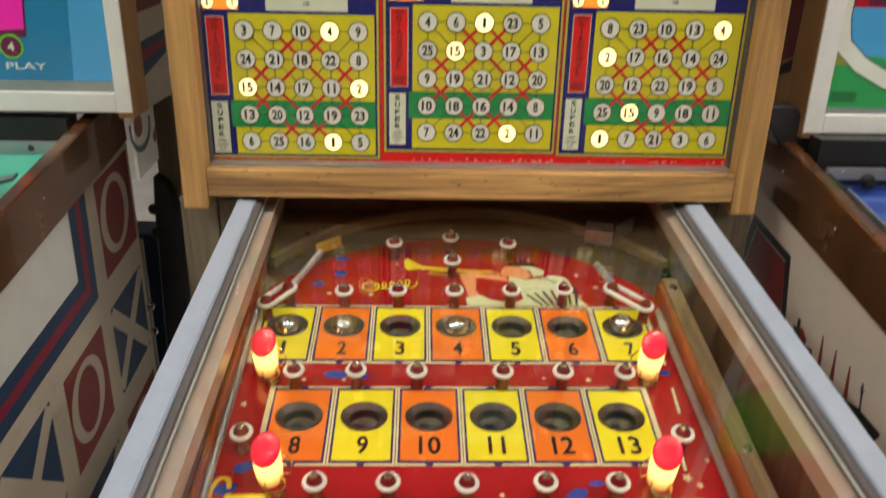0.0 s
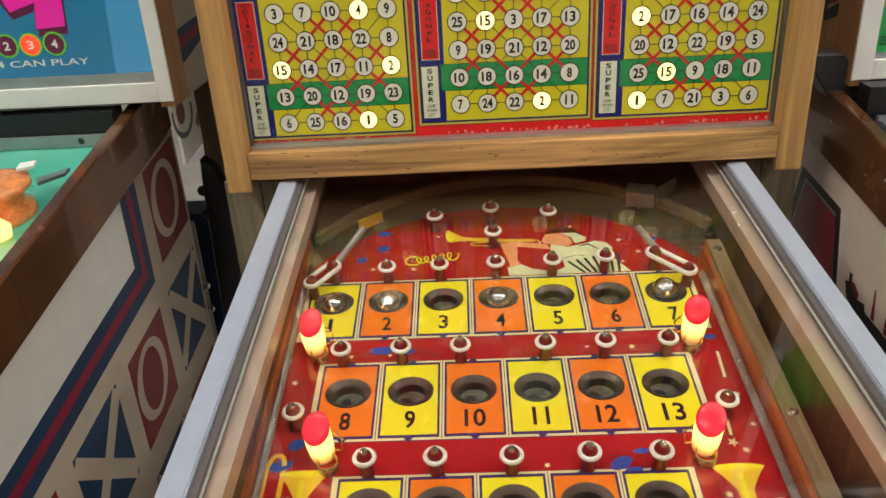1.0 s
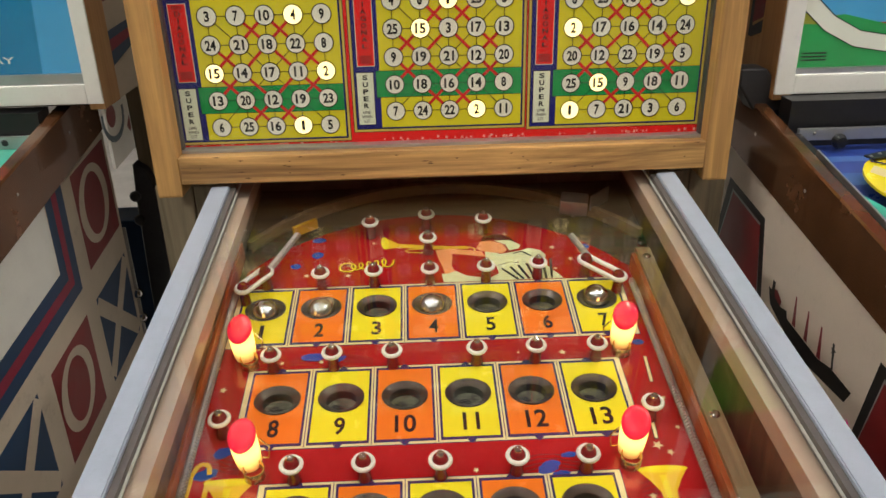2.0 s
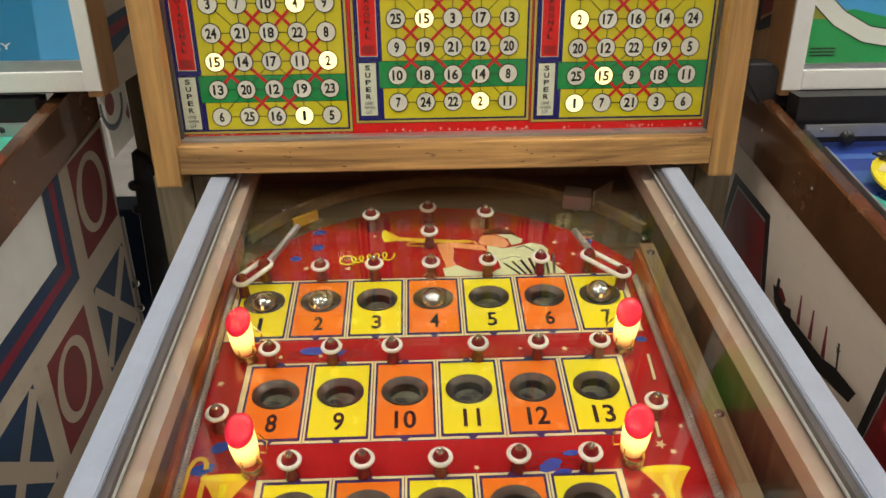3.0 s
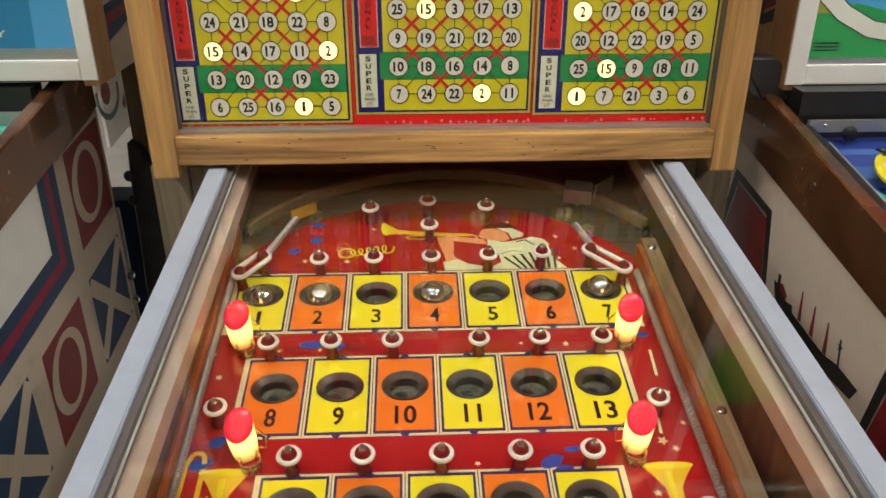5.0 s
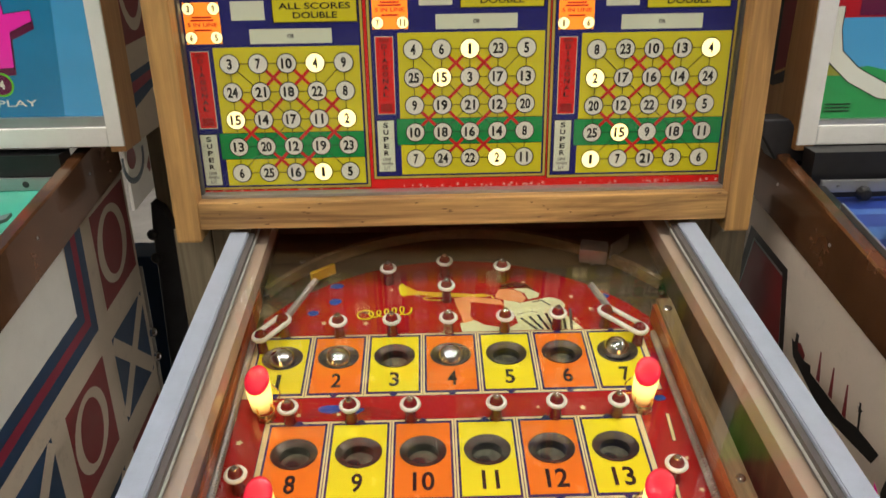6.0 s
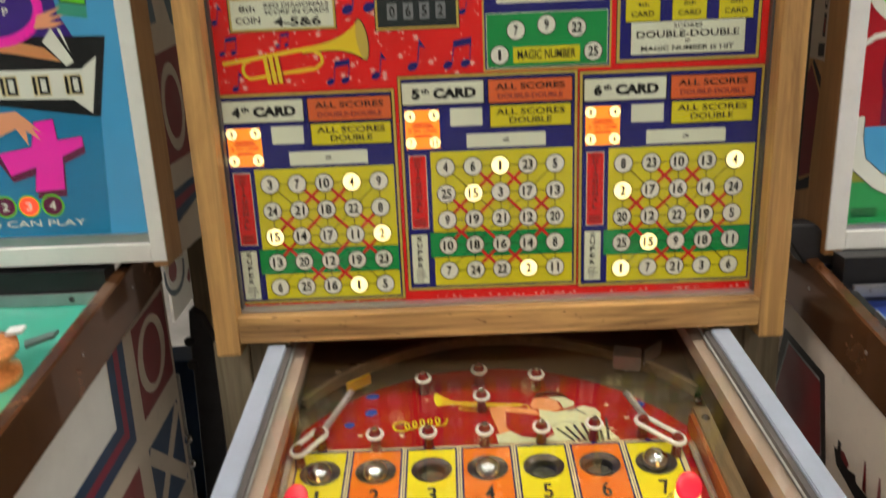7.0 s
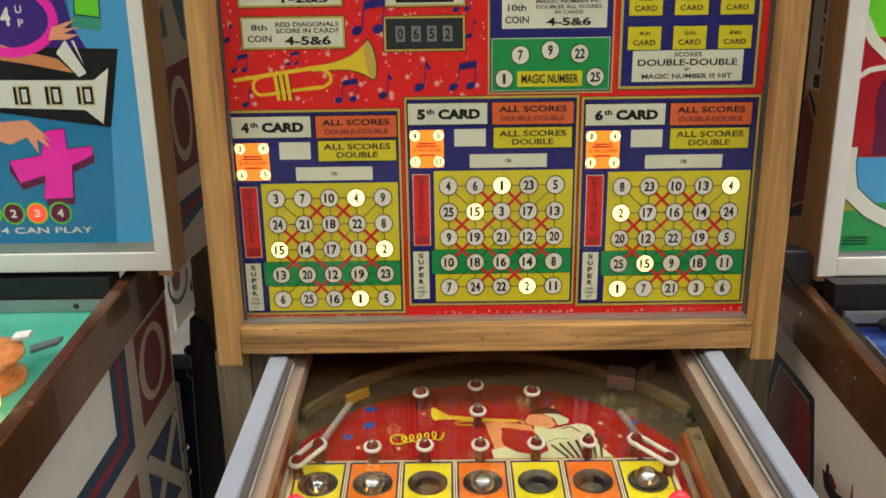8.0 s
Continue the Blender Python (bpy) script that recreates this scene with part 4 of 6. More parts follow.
def horn(x, y, side):
    """Printed trumpet bell seen from the side, mouth up."""
    bell = [(x - 0.021, y + 0.002), (x + 0.021, y + 0.002), (x + 0.0135, y - 0.008), (x + 0.0065, y - 0.020), (x + 0.0042, y - 0.075), (x - 0.0042, y - 0.075), (x - 0.0065, y - 0.020), (x - 0.0135, y - 0.008)]
    field("horn_print", [bell] + ribbon([(x + side * 0.0070 + side * 0.012 * math.sin(t), y - 0.050 - 0.012 * (1 - math.cos(t))) for t in [math.pi * i / 12 for i in range(13)]], 0.0038), 2, PF_GOLD)
    field("horn_shine", [[(x - 0.004, y - 0.004), (x + 0.002, y - 0.004), (x + 0.0005, y - 0.060), (x - 0.0015, y - 0.060)]], 3, PF_YELLOW)
    field("horn_print", [oval(x, y + 0.002, 0.0215, 0.0036, 24)], 3, PF_YELLOW)


horn(-0.1935, -0.3760, -1)
horn(0.1640, -0.3810, 1)
field("horn_print", ribbon([(-0.2280, -0.500), (-0.2265, -0.365), (-0.2230, -0.3555), (-0.2180, -0.3535), (-0.2135, -0.3570), (-0.2120, -0.365), (-0.2120, -0.500)], 0.0042), 2, PF_GOLD)
field("flute_print", [stroke(0.1838, -0.2450, 0.1815, -0.2800, 0.0042), stroke(0.1700, -0.3190, 0.1680, -0.3470, 0.0042)], 2, PF_BLACK)
field("flute_print", [stroke(0.1836, -0.2458, 0.1815, -0.2792, 0.0028), stroke(0.1699, -0.3198, 0.1681, -0.3462, 0.0028)], 3, PF_CREAM)
# pictured figure with trumpet, as plain shapes
field("figure_print", [[(-0.0720, -0.0290), (-0.0560, -0.0430), (-0.0215, -0.0480), (0.0250, -0.0530), (0.0260, -0.0570), (-0.0215, -0.0560), (-0.0560, -0.0500), (-0.0700, -0.0520)]], 3, PF_GOLD)
field("figure_print", [oval(-0.0720, -0.0405, 0.0045, 0.0125, 20, 0.12)], 3.5, PF_YELLOW)
field("figure_print", ribbon([(-0.0200, -0.0625), (-0.0450, -0.0600), (-0.0480, -0.0575), (-0.0450, -0.0550), (0.0200, -0.0520), (0.0310, -0.0560), (0.0330, -0.0610), (0.0280, -0.0640)], 0.0018), 2.8, PF_GOLD)
field("figure_print", [[(-0.0130, -0.0585), (0.0050, -0.0560), (0.0400, -0.0635), (0.0440, -0.0740), (0.0050, -0.0660), (0.0060, -0.0720), (0.0040, -0.0900), (0.0080, -0.0990), (-0.0040, -0.1040), (-0.0060, -0.0920), (-0.0110, -0.0720)]], 3.8, PF_SKIN)
field("figure_print", [[(0.0360, -0.0520), (0.0400, -0.0440), (0.0520, -0.0430), (0.0650, -0.0500), (0.0700, -0.0620), (0.0640, -0.0690), (0.0500, -0.0660), (0.0380, -0.0620), (0.0340, -0.0580)]], 4.2, PF_SKIN)
field("figure_print", [[(0.0400, -0.0440), (0.0440, -0.0330), (0.0600, -0.0290), (0.0740, -0.0350), (0.0820, -0.0480), (0.0700, -0.0460), (0.0560, -0.0400)]], 3.4, PF_DARKRED)
field("figure_print", [[(0.0560, -0.0430), (0.0740, -0.0430), (0.0860, -0.0530), (0.0840, -0.0600), (0.0720, -0.0640), (0.0690, -0.0520)]], 4.6, PF_PALE)
field("figure_print", [[(0.0440, -0.0640), (0.0480, -0.0630), (0.0620, -0.0700), (0.0840, -0.0640), (0.0960, -0.0600), (0.1080, -0.0650), (0.1130, -0.0750), (0.1080, -0.0880), (0.1260, -0.1180), (0.0380, -0.1185), (0.0560, -0.1060), (0.0540, -0.0920), (0.0430, -0.0760)], [(-0.0080, -0.1040), (0.0080, -0.0985), (0.0200, -0.1080), (0.0400, -0.1130), (0.0380, -0.1185), (-0.0060, -0.1185)]], 3.0, PF_PALE)
field("figure_print", [stroke(0.0760 + 0.0062 * k, -0.1180, 0.0720 + 0.0075 * k - 0.002 * (6 - k), -0.0975 + 0.0026 * k, 0.0030) for k in range(7)], 4.6, PF_BLACK)
field("figure_print", ribbon([(0.0760, -0.0700), (0.0860, -0.0660), (0.0960, -0.0760)], 0.0020) + ribbon([(0.0560, -0.0920), (0.0700, -0.0860), (0.0800, -0.0880)], 0.0009), 4.6, PF_BLACK)
# script mark as a plain flowing stroke, without letters
swash = curve_pts(lambda t: (-0.1130 - 0.0090 * math.cos(6.6 * t + 0.6), -0.0850 + 0.0080 * math.sin(6.6 * t + 0.6)), 22)
waves = curve_pts(lambda t: (-0.1090 + 0.0440 * t + 0.0042 * math.cos(32 * t), -0.0850 + 0.0070 * t + (0.0052 + 0.003 * t) * math.sin(32 * t)), 60)
field("script_mark", ribbon([(x + 0.0006, y - 0.0006) for x, y in swash + waves], 0.0028), 2.2, PF_DARKRED)
field("script_mark", ribbon(swash, 0.0020) + ribbon(waves, 0.0018), 2.6, PF_YELLOW)

# wooden arch round the top and its rail
bm = bmesh.new()
inner = [(0.275 * math.cos(a), -0.208 + 0.275 * math.sin(a)) for a in [radians(35 + 110 * i / 30) for i in range(31)]]
outer = [(0.2815 * math.cos(a), -0.208 + 0.2815 * math.sin(a)) for a in [radians(35 + 110 * i / 30) for i in range(31)]]
for a, b, c, d in zip(inner, inner[1:], outer, outer[1:]):
    lo = [bm.verts.new((*p, 0.0)) for p in (a, b, d, c)]
    hi = [bm.verts.new((*p, 0.014)) for p in (a, b, d, c)]
    bm.faces.new(hi[::-1])
    bm.faces.new((lo[0], hi[0], hi[1], lo[1]))
    bm.faces.new((lo[3], lo[2], hi[2], hi[3]))
bmesh.ops.remove_doubles(bm, verts=bm.verts[:], dist=1e-5)
bmesh.ops.recalc_face_normals(bm, faces=bm.faces[:])
part("arch_rail", bm, TAN_WOOD, machine, "curved wooden ball arch at the top of the field", FIELD)
# side strips
part("lane_strip", box(0.2065, 0.2225, -0.70, -0.100, 0.0, 0.026, 0.0015), TAN_WOOD, machine, "tan wooden lane strip with screws", FIELD)
part("orange_strip", box(0.2015, 0.2065, -0.70, -0.105, 0.0, 0.022, 0.0008), ORANGE_STRIP, machine, "", FIELD)
part("orange_strip", box(-0.2350, -0.2315, -0.70, -0.060, 0.0, 0.022, 0.0008), ORANGE_STRIP, machine, "", FIELD)
SCREW = mesh_of(lathe([(0.0048, 0.0), (0.0045, 0.0012), (0.0030, 0.0022), (0.0010, 0.0024), (0.0, 0.0012)], 16), CHROME, True)
for x, y in ((0.2145, -0.345), (0.2145, -0.118), (0.2145, -0.52)):
    part("screw", SCREW, CHROME, machine, "", FIELD @ Matrix.Translation((x, y, 0.026)))


def coil(a, b, radius, wire, turn_length):
    """A stretched wire spring from a to b."""
    a, b = Vector(a), Vector(b)
    d = (b - a).normalized()
    u = d.cross(Vector((0, 0, 1))).normalized()
    w = d.cross(u)
    n = int((b - a).length / turn_length * 7)
    pts = [a + (b - a) * (i / n) + radius * (math.cos(2 * math.pi * i / 7) * u + math.sin(2 * math.pi * i / 7) * w) for i in range(n + 1)]
    return tube(pts, wire, 4)


for x in (-0.2275, 0.1965):
    part("side_spring", coil((x, -0.60, 0.0095), (x - 0.001, -0.138, 0.0095), 0.0031, 0.0011, 0.0034), SPRING, machine, "long grey wire spring along the field's edge", FIELD)
part("corner_spring", coil((-0.196, -0.105, 0.016), (-0.172, -0.038, 0.016), 0.0032, 0.0011, 0.0028), SPRING, machine, "", FIELD)
part("corner_spring", coil((0.157, -0.108, 0.016), (0.143, -0.058, 0.016), 0.0030, 0.0011, 0.0028), SPRING, machine, "", FIELD)

# posts with white rubber rings
POST = mesh_of(lathe([(0.0, 0.0), (0.0062, 0.0), (0.0054, 0.003), (0.0050, 0.0165), (0.0068, 0.0188), (0.0068, 0.0212), (0.0060, 0.0240), (0.0048, 0.0262), (0.0034, 0.0274), (0.0, 0.0276)], 20), POST_RED, True)
RING = mesh_of(tube([(0.0081 * math.cos(a), 0.0081 * math.sin(a), 0.0206) for a in [2 * math.pi * i / 24 for i in range(24)]], 0.0020, 8, True), RUBBER, True)
CAP = mesh_of(lathe([(0.0033, 0.0268), (0.0034, 0.0286), (0.0026, 0.0298), (0.0010, 0.0302), (0.0008, 0.0294), (0.0, 0.0293)], 14), CHROME, True)


def rubber_post(x, y):
    m = FIELD @ Matrix.Translation((x, y, 0)) @ Matrix.Rotation(PF_RNG.uniform(0, 6), 4, "Z")
    ob = part("rubber_post", POST, POST_RED, machine, "maroon plastic post with a white rubber ring", m, True)
    part("rubber_ring", RING, RUBBER, ob, "white rubber ring", m)
    part("post_screw", CAP, CHROME, ob, "chrome screw", m)
    return ob


for x, y in ((-0.0886, -0.0245), (-0.0222, -0.0117), (0.0448, -0.0242), (-0.0215, -0.0604), (-0.1389, -0.1195), (-0.0817, -0.1185), (-0.0211, -0.1181), (0.0401, -0.1170), (0.0972, -0.1145), (-0.1748, -0.2450), (-0.1172, -0.2445), (-0.0605, -0.2450), (0.0201, -0.2455), (0.0767, -0.2453), (0.1351, -0.2455), (-0.2082, -0.3225), (0.1682, -0.3233), (-0.1405, -0.3748), (-0.0823, -0.3753), (-0.0198, -0.3763), (0.0433, -0.3752), (0.1013, -0.3758), (0.1786, -0.4335), (-0.2185, -0.4335)):
    rubber_post(x, y)


def long_rubber(a, b):
    """A stretched rubber round two posts."""
    a, b = Vector(a), Vector(b)
    d = (b - a).normalized()
    t0 = math.atan2(d.y, d.x)
    pts = [(b.x + 0.0074 * math.cos(t0 - math.pi / 2 + math.pi * i / 8), b.y + 0.0074 * math.sin(t0 - math.pi / 2 + math.pi * i / 8), 0.0208) for i in range(9)]
    pts += [(a.x + 0.0074 * math.cos(t0 + math.pi / 2 + math.pi * i / 8), a.y + 0.0074 * math.sin(t0 + math.pi / 2 + math.pi * i / 8), 0.0208) for i in range(9)]
    ob = part("long_rubber", tube(pts, 0.0026, 8, True), RUBBER, machine, "stretched white rubber round two posts", FIELD, True)
    for p in (a, b):
        part("rubber_post", POST, POST_RED, ob, "", FIELD @ Matrix.Translation((p.x, p.y, 0)))


long_rubber((-0.2175, -0.1420), (-0.1985, -0.1160))
long_rubber((0.1500, -0.1130), (0.1785, -0.1440))

# lit lamp posts with red caps
def cut_cylinder(r, low, mid, tilt, cap=0.0, steps=32):
    """A tapering cylinder cut aslant at the top; with cap: the domed lid over that cut."""
    bm = bmesh.new()
    ring = [(r * math.cos(2 * math.pi * i / steps), r * math.sin(2 * math.pi * i / steps)) for i in range(steps)]
    slant = lambda x, y: mid + tilt * (0.94 * y + 0.34 * x)
    if not cap:
        rows = [[bm.verts.new((x * k, y * k, h)) for x, y in ring] for k, h in ((0.88, low), (0.92, low + 0.004), (0.97, low + 0.014))]
        rows.append([bm.verts.new((x, y, slant(x, y))) for x, y in ring])
        bm.faces.new(rows[0][::-1])
    else:
        rows = [[bm.verts.new((x * k, y * k, slant(x * k, y * k) + cap * h)) for x, y in ring] for k, h in ((0.995, -1.2), (1.02, -0.6), (1.02, 0.2), (0.985, 0.75), (0.90, 1.1), (0.72, 1.35), (0.4, 1.5))]
    for a, b in zip(rows, rows[1:]):
        for i in range(steps):
            bm.faces.new((a[i], a[(i + 1) % steps], b[(i + 1) % steps], b[i]))
    bm.faces.new(rows[-1])
    return bm


BODY = mesh_of(cut_cylinder(0.0116, 0.002, 0.0405, 0.55), LAMP_BODY, True)
TOP = mesh_of(cut_cylinder(0.0116, 0.002, 0.0405, 0.55, 0.0024), LAMP_CAP, True)
CLIP = mesh_of(lathe([(0.0082, 0.0), (0.0087, 0.0), (0.0089, 0.0105), (0.0084, 0.0105), (0.0082, 0.0)], 24), BRASS, True)


def lamp_post(x, y, lean):
    m = FIELD @ Matrix.Translation((x, y, 0)) @ Matrix.Rotation(radians(lean), 4, "Y") @ Matrix.Rotation(radians(6), 4, "X")
    ob = part("lamp_post", BODY, LAMP_BODY, machine, "glowing yellow lamp post with red cap", m, True)
    part("lamp_cap", TOP, LAMP_CAP, ob, "red translucent plastic cap", m)
    part("lamp_clip", CLIP, BRASS, ob, "brass clip ring", FIELD @ Matrix.Translation((x + (0.0065 if x < 0 else -0.0030), y - 0.0140, 0.0006)))
    wire = tube([(0.0125, -0.004, 0.012), (0.019, -0.006, 0.014), (0.020, -0.003, 0.024), (0.0125, 0.0, 0.030)] if x < 0 else [(-0.0125, -0.004, 0.012), (-0.019, -0.006, 0.014), (-0.020, -0.003, 0.024), (-0.0125, 0.0, 0.030)], 0.0008, 5)
    part("lamp_wire", wire, BRASS, ob, "", FIELD @ Matrix.Translation((x, y, 0)))
    return ob


for x, y, lean in ((-0.2045, -0.2240, 1), (-0.1800, -0.3550, 0), (0.1645, -0.2250, -1), (0.1420, -0.3580, -1)):
    lamp_post(x, y, lean)

# metal gate box and ball lifter at the top
gate = part("ball_gate", box(-0.0165, 0.0165, -0.012, 0.012, 0.0, 0.020, 0.004), STEEL, machine, "small folded steel gate cover", FIELD @ Matrix.Translation((0.158, 0.004, 0.008)) @ Matrix.Rotation(-0.25, 4, "Z"))
part("gate_flap", prism([(0.0, -0.012), (0.026, 0.010), (0.0248, 0.0118), (-0.0012, -0.0102)], 0.0, 0.020), STEEL, gate, "", FIELD @ Matrix.Translation((0.178, 0.012, 0.010)))
part("gate_leg", box(-0.002, 0.002, -0.002, 0.002, 0.0, 0.0090), STEEL, gate, "", FIELD @ Matrix.Translation((0.158, 0.004, 0.0)))
part("ball_stop", box(-0.016, 0.016, -0.0025, 0.0025, 0.0, 0.013, 0.001), PF_GOLD, machine, "yellow plastic ball stop", FIELD @ Matrix.Translation((-0.1665, -0.016, 0.004)) @ Matrix.Rotation(0.62, 4, "Z"))
for x, y in ((-0.165, 0.034), (-0.178, 0.030), (-0.196, 0.018), (0.218, -0.030), (0.226, -0.06)):
    part("screw", SCREW, CHROME, machine, "", FIELD @ Matrix.Translation((x, y, 0.003)))


# steel balls resting in the holes
def steel_ball(x, y, h):
    bm = bmesh.new()
    bmesh.ops.create_uvsphere(bm, u_segments=28, v_segments=16, radius=0.0143)
    ob = part("steel_ball", bm, CHROME, None, "", FIELD @ Matrix.Translation((x, y, h)), True)
    return tagged(ob, "polished steel ball sitting in a playfield hole", "ball", "steel balls")


for n, dy in ((1, -0.002), (2, -0.002), (4, -0.002), (7, 0.004)):
    x, y, _ = HOLES[n - 1]
    steel_ball(x, y + dy, -0.0015)

# ---- machine to the left ----
def slope_line(y, z0, k):
    return z0 + k * y


def sheet_x(x, out):
    """A printed upright sheet facing along x: sheet x runs with y, sheet y with z."""
    return Matrix(((0, 0, out, x), (1, 0, 0, 0), (0, 1, 0, 0), (0, 0, 0, 1)))


left = thing("pinball_machine", (-0.76, -0.40, 0), "white-framed pinball machine with noughts and crosses on its side", "pinball machine", "row of pinball machines")
LX = -0.470
side = loft_side("cabinet_side", LX - 0.018, LX, [(-1.30, 0.40), (0.210, 0.40), (0.212, 1.052), (-1.30, slope_line(-1.30, 1.022, 0.165))], BEIGE, left, "beige painted cabinet side with red and blue squares")
loft_side("brown_rail", LX - 0.015, LX + 0.003, [(-1.30, slope_line(-1.30, 1.020, 0.165)), (0.210, slope_line(0.210, 1.020, 0.165)), (0.206, slope_line(0.206, 1.090, 0.172)), (-1.30, slope_line(-1.30, 1.090, 0.172))], BROWN_RAIL, left, "dark brown metal side rail", 0.0022)
SCREW_HEAD = mesh_of(lathe([(0.0, 0.0012), (0.0012, 0.0010), (0.0020, 0.0003), (0.0021, 0.0)], 12), STEEL, True)
for ry in (-0.30, -0.05, 0.105):
    part("rail_screw", SCREW_HEAD, STEEL, left, "", Matrix.Translation((LX + 0.003, ry, slope_line(ry, 1.063, 0.168))) @ Matrix.Rotation(math.pi / 2, 4, "Y"))
part("cabinet_back", box(-1.10, LX - 0.018, 0.19, 0.205, 0.40, 1.05), BLACK, left)
loft_side("cabinet_side", -1.12, -1.10, [(-1.30, 0.40), (0.207, 0.40), (0.207, 1.10), (-1.30, 0.87)], BEIGE, left)
part("cabinet_front", box(-1.10, LX - 0.018, -1.30, -1.28, 0.40, 0.80), BEIGE, left)
TEAL = pose(-0.79, 0.0, 1.058, 9.2)
teal = part("playfield", box(-0.31, 0.3015, -1.28, 0.14, -0.012, 0.0), TEAL_FIELD, left, "teal playfield under glass", TEAL)
part("score_bar", box(-1.10, LX - 0.019, 0.072, 0.076, 1.0705, 1.0865, 0.001), ALU, left, "dull metal bar with a small emblem")
part("bar_emblem", lathe([(0.0, 0.0014), (0.0030, 0.0012), (0.0042, 0.0)], 14), DARK_STEEL, left, "", Matrix.Translation((LX - 0.062, 0.072, 1.0785)) @ Matrix.Rotation(math.pi / 2, 4, "X"))
part("back_panel", box(-1.10, LX - 0.019, 0.080, 0.112, 1.04, 1.1125), BLACK, left)
toy = part("lit_bumper", lathe([(0.0, 0.0), (0.034, 0.0), (0.034, 0.010), (0.026, 0.014), (0.026, 0.030), (0.038, 0.033), (0.038, 0.039), (0.026, 0.044), (0.0, 0.046)], 26), surface("amber_plastic", (0.60, 0.22, 0.07), 0.2, 0.0, 90, 0.5, emit=0.25, coat=0.4), left, "amber plastic bumper with a bulb inside", TEAL @ Matrix.Translation((0.236, -0.088, 0)), True)
part("bulb", lathe([(0.0, 0.0), (0.012, 0.004), (0.014, 0.014), (0.008, 0.022), (0.0, 0.024)], 16), glow("warm_bulb", (1.0, 0.45, 0.12), 3.0), toy, "", TEAL @ Matrix.Translation((0.258, -0.140, 0.002)))
part("plastic_guard", prism([(0.256, -0.040), (0.285, -0.018), (0.285, -0.032), (0.262, -0.052)], 0.016, 0.020), surface("grey_plastic", (0.12, 0.16, 0.15), 0.3), left, "", TEAL)
part("white_plastic", prism([(0.258, -0.060), (0.274, -0.056), (0.276, -0.070), (0.260, -0.075)], 0.047, 0.050), WHITE_FRAME, left, "", TEAL)
for ly in (-1.2, 0.16):
    for lx in (-1.08, LX - 0.03):
        part("leg", lathe([(0.0, 0.0), (0.022, 0.0), (0.022, 0.02), (0.014, 0.03), (0.018, 0.40), (0.0, 0.40)], 10), BLACK, left, "", Matrix.Translation((lx, ly, 0.0)))
# chrome strip and bolts of the rear leg bracket on the cabinet's back edge
bracket_strip = part("leg_bracket", box(LX - 0.016, LX + 0.004, 0.2130, 0.2160, 0.60, 0.905, 0.0008), STEEL, left, "grey steel leg bracket")
for bz in (0.800, 0.758):
    part("bolt", lathe([(0.0, 0.0), (0.0080, 0.0), (0.0080, 0.004), (0.0055, 0.008), (0.0, 0.009)], 12), CHROME, bracket_strip, "chrome bolt", Matrix.Translation((LX + 0.004, 0.205, bz)) @ Matrix.Rotation(math.pi / 2, 4, "Y"))

LS = sheet_x(LX, 1)


def ink_on(sheet, name, polys, layer, material, parent, label=""):
    if 1 < len(polys) <= 4 and name in ("blue_square", "red_panel", "mast_print", "black_panel", "peach_print", "cuff_print", "light_blue_print", "purple_print", "figure_print", "drum_digit", "ship_print", "cream_cross", "lime_print"):
        return [ink_on(sheet, name, [p], layer + 0.1 * i, material, parent, label) for i, p in enumerate(polys)][0]
    return part(name, flat(polys, layer * LAYER), material, parent, label, sheet)


def skew(y, z, cy, cz):
    return (cy + y, cz + z + 0.125 * y)


def tile(cy, cz, rx, rz):
    return [skew(a, b, cy, cz) for a, b in ((-rx, -rz), (rx, -rz), (rx, rz), (-rx, rz))]


def square_o(cy, cz, rx=0.0600, rz=0.0655):
    ink_on(LS, "red_square", [tile(cy, cz, rx, rz)], 1, DARK_RED, side)
    ink_on(LS, "cream_ring", [[skew(a - 0.005, b + 0.003, cy, cz) for a, b in oval(0, 0, 0.0500, 0.0525, 32)]], 2, BEIGE, side)
    ink_on(LS, "red_disc", [[skew(a - 0.005, b + 0.003, cy, cz) for a, b in oval(0, 0, 0.0325, 0.0425, 32)]], 3, DARK_RED, side)


def square_x(cy, cz, rx=0.0600, rz=0.0655):
    ink_on(LS, "blue_square", [tile(cy, cz, rx, rz)], 1, NAVY_PAINT, side)
    ink_on(LS, "cream_cross", [[skew(a, b, cy, cz) for a, b in stroke(-rx, -rz * 0.86, rx * 0.98, rz * 0.9, 0.022)], [skew(a, b, cy, cz) for a, b in stroke(-rx, rz * 0.86, rx * 0.98, -rz * 0.9, 0.022)]], 2, BEIGE, side)


# noughts and crosses in a skewed grid of squares
square_o(0.144, 0.971)
square_o(-0.015, 0.780)
square_x(0.140, 0.798)
square_x(-0.172, 0.765)
square_o(0.138, 0.625)
square_x(-0.017, 0.605)
square_o(-0.174, 0.588)
square_o(-0.330, 0.748)
stripe = [(0.031, 1.030), (0.026, 0.9100), (-0.141, 0.8890), (-1.28, 0.735)]
ink_on(LS, "white_panel", [[(0.004, 1.020), (0.003, 0.930), (-0.127, 0.912), (-1.25, 0.763), (-1.25, 0.812)]], 1, WHITE_FRAME, side, "white painted field inside the stripe")


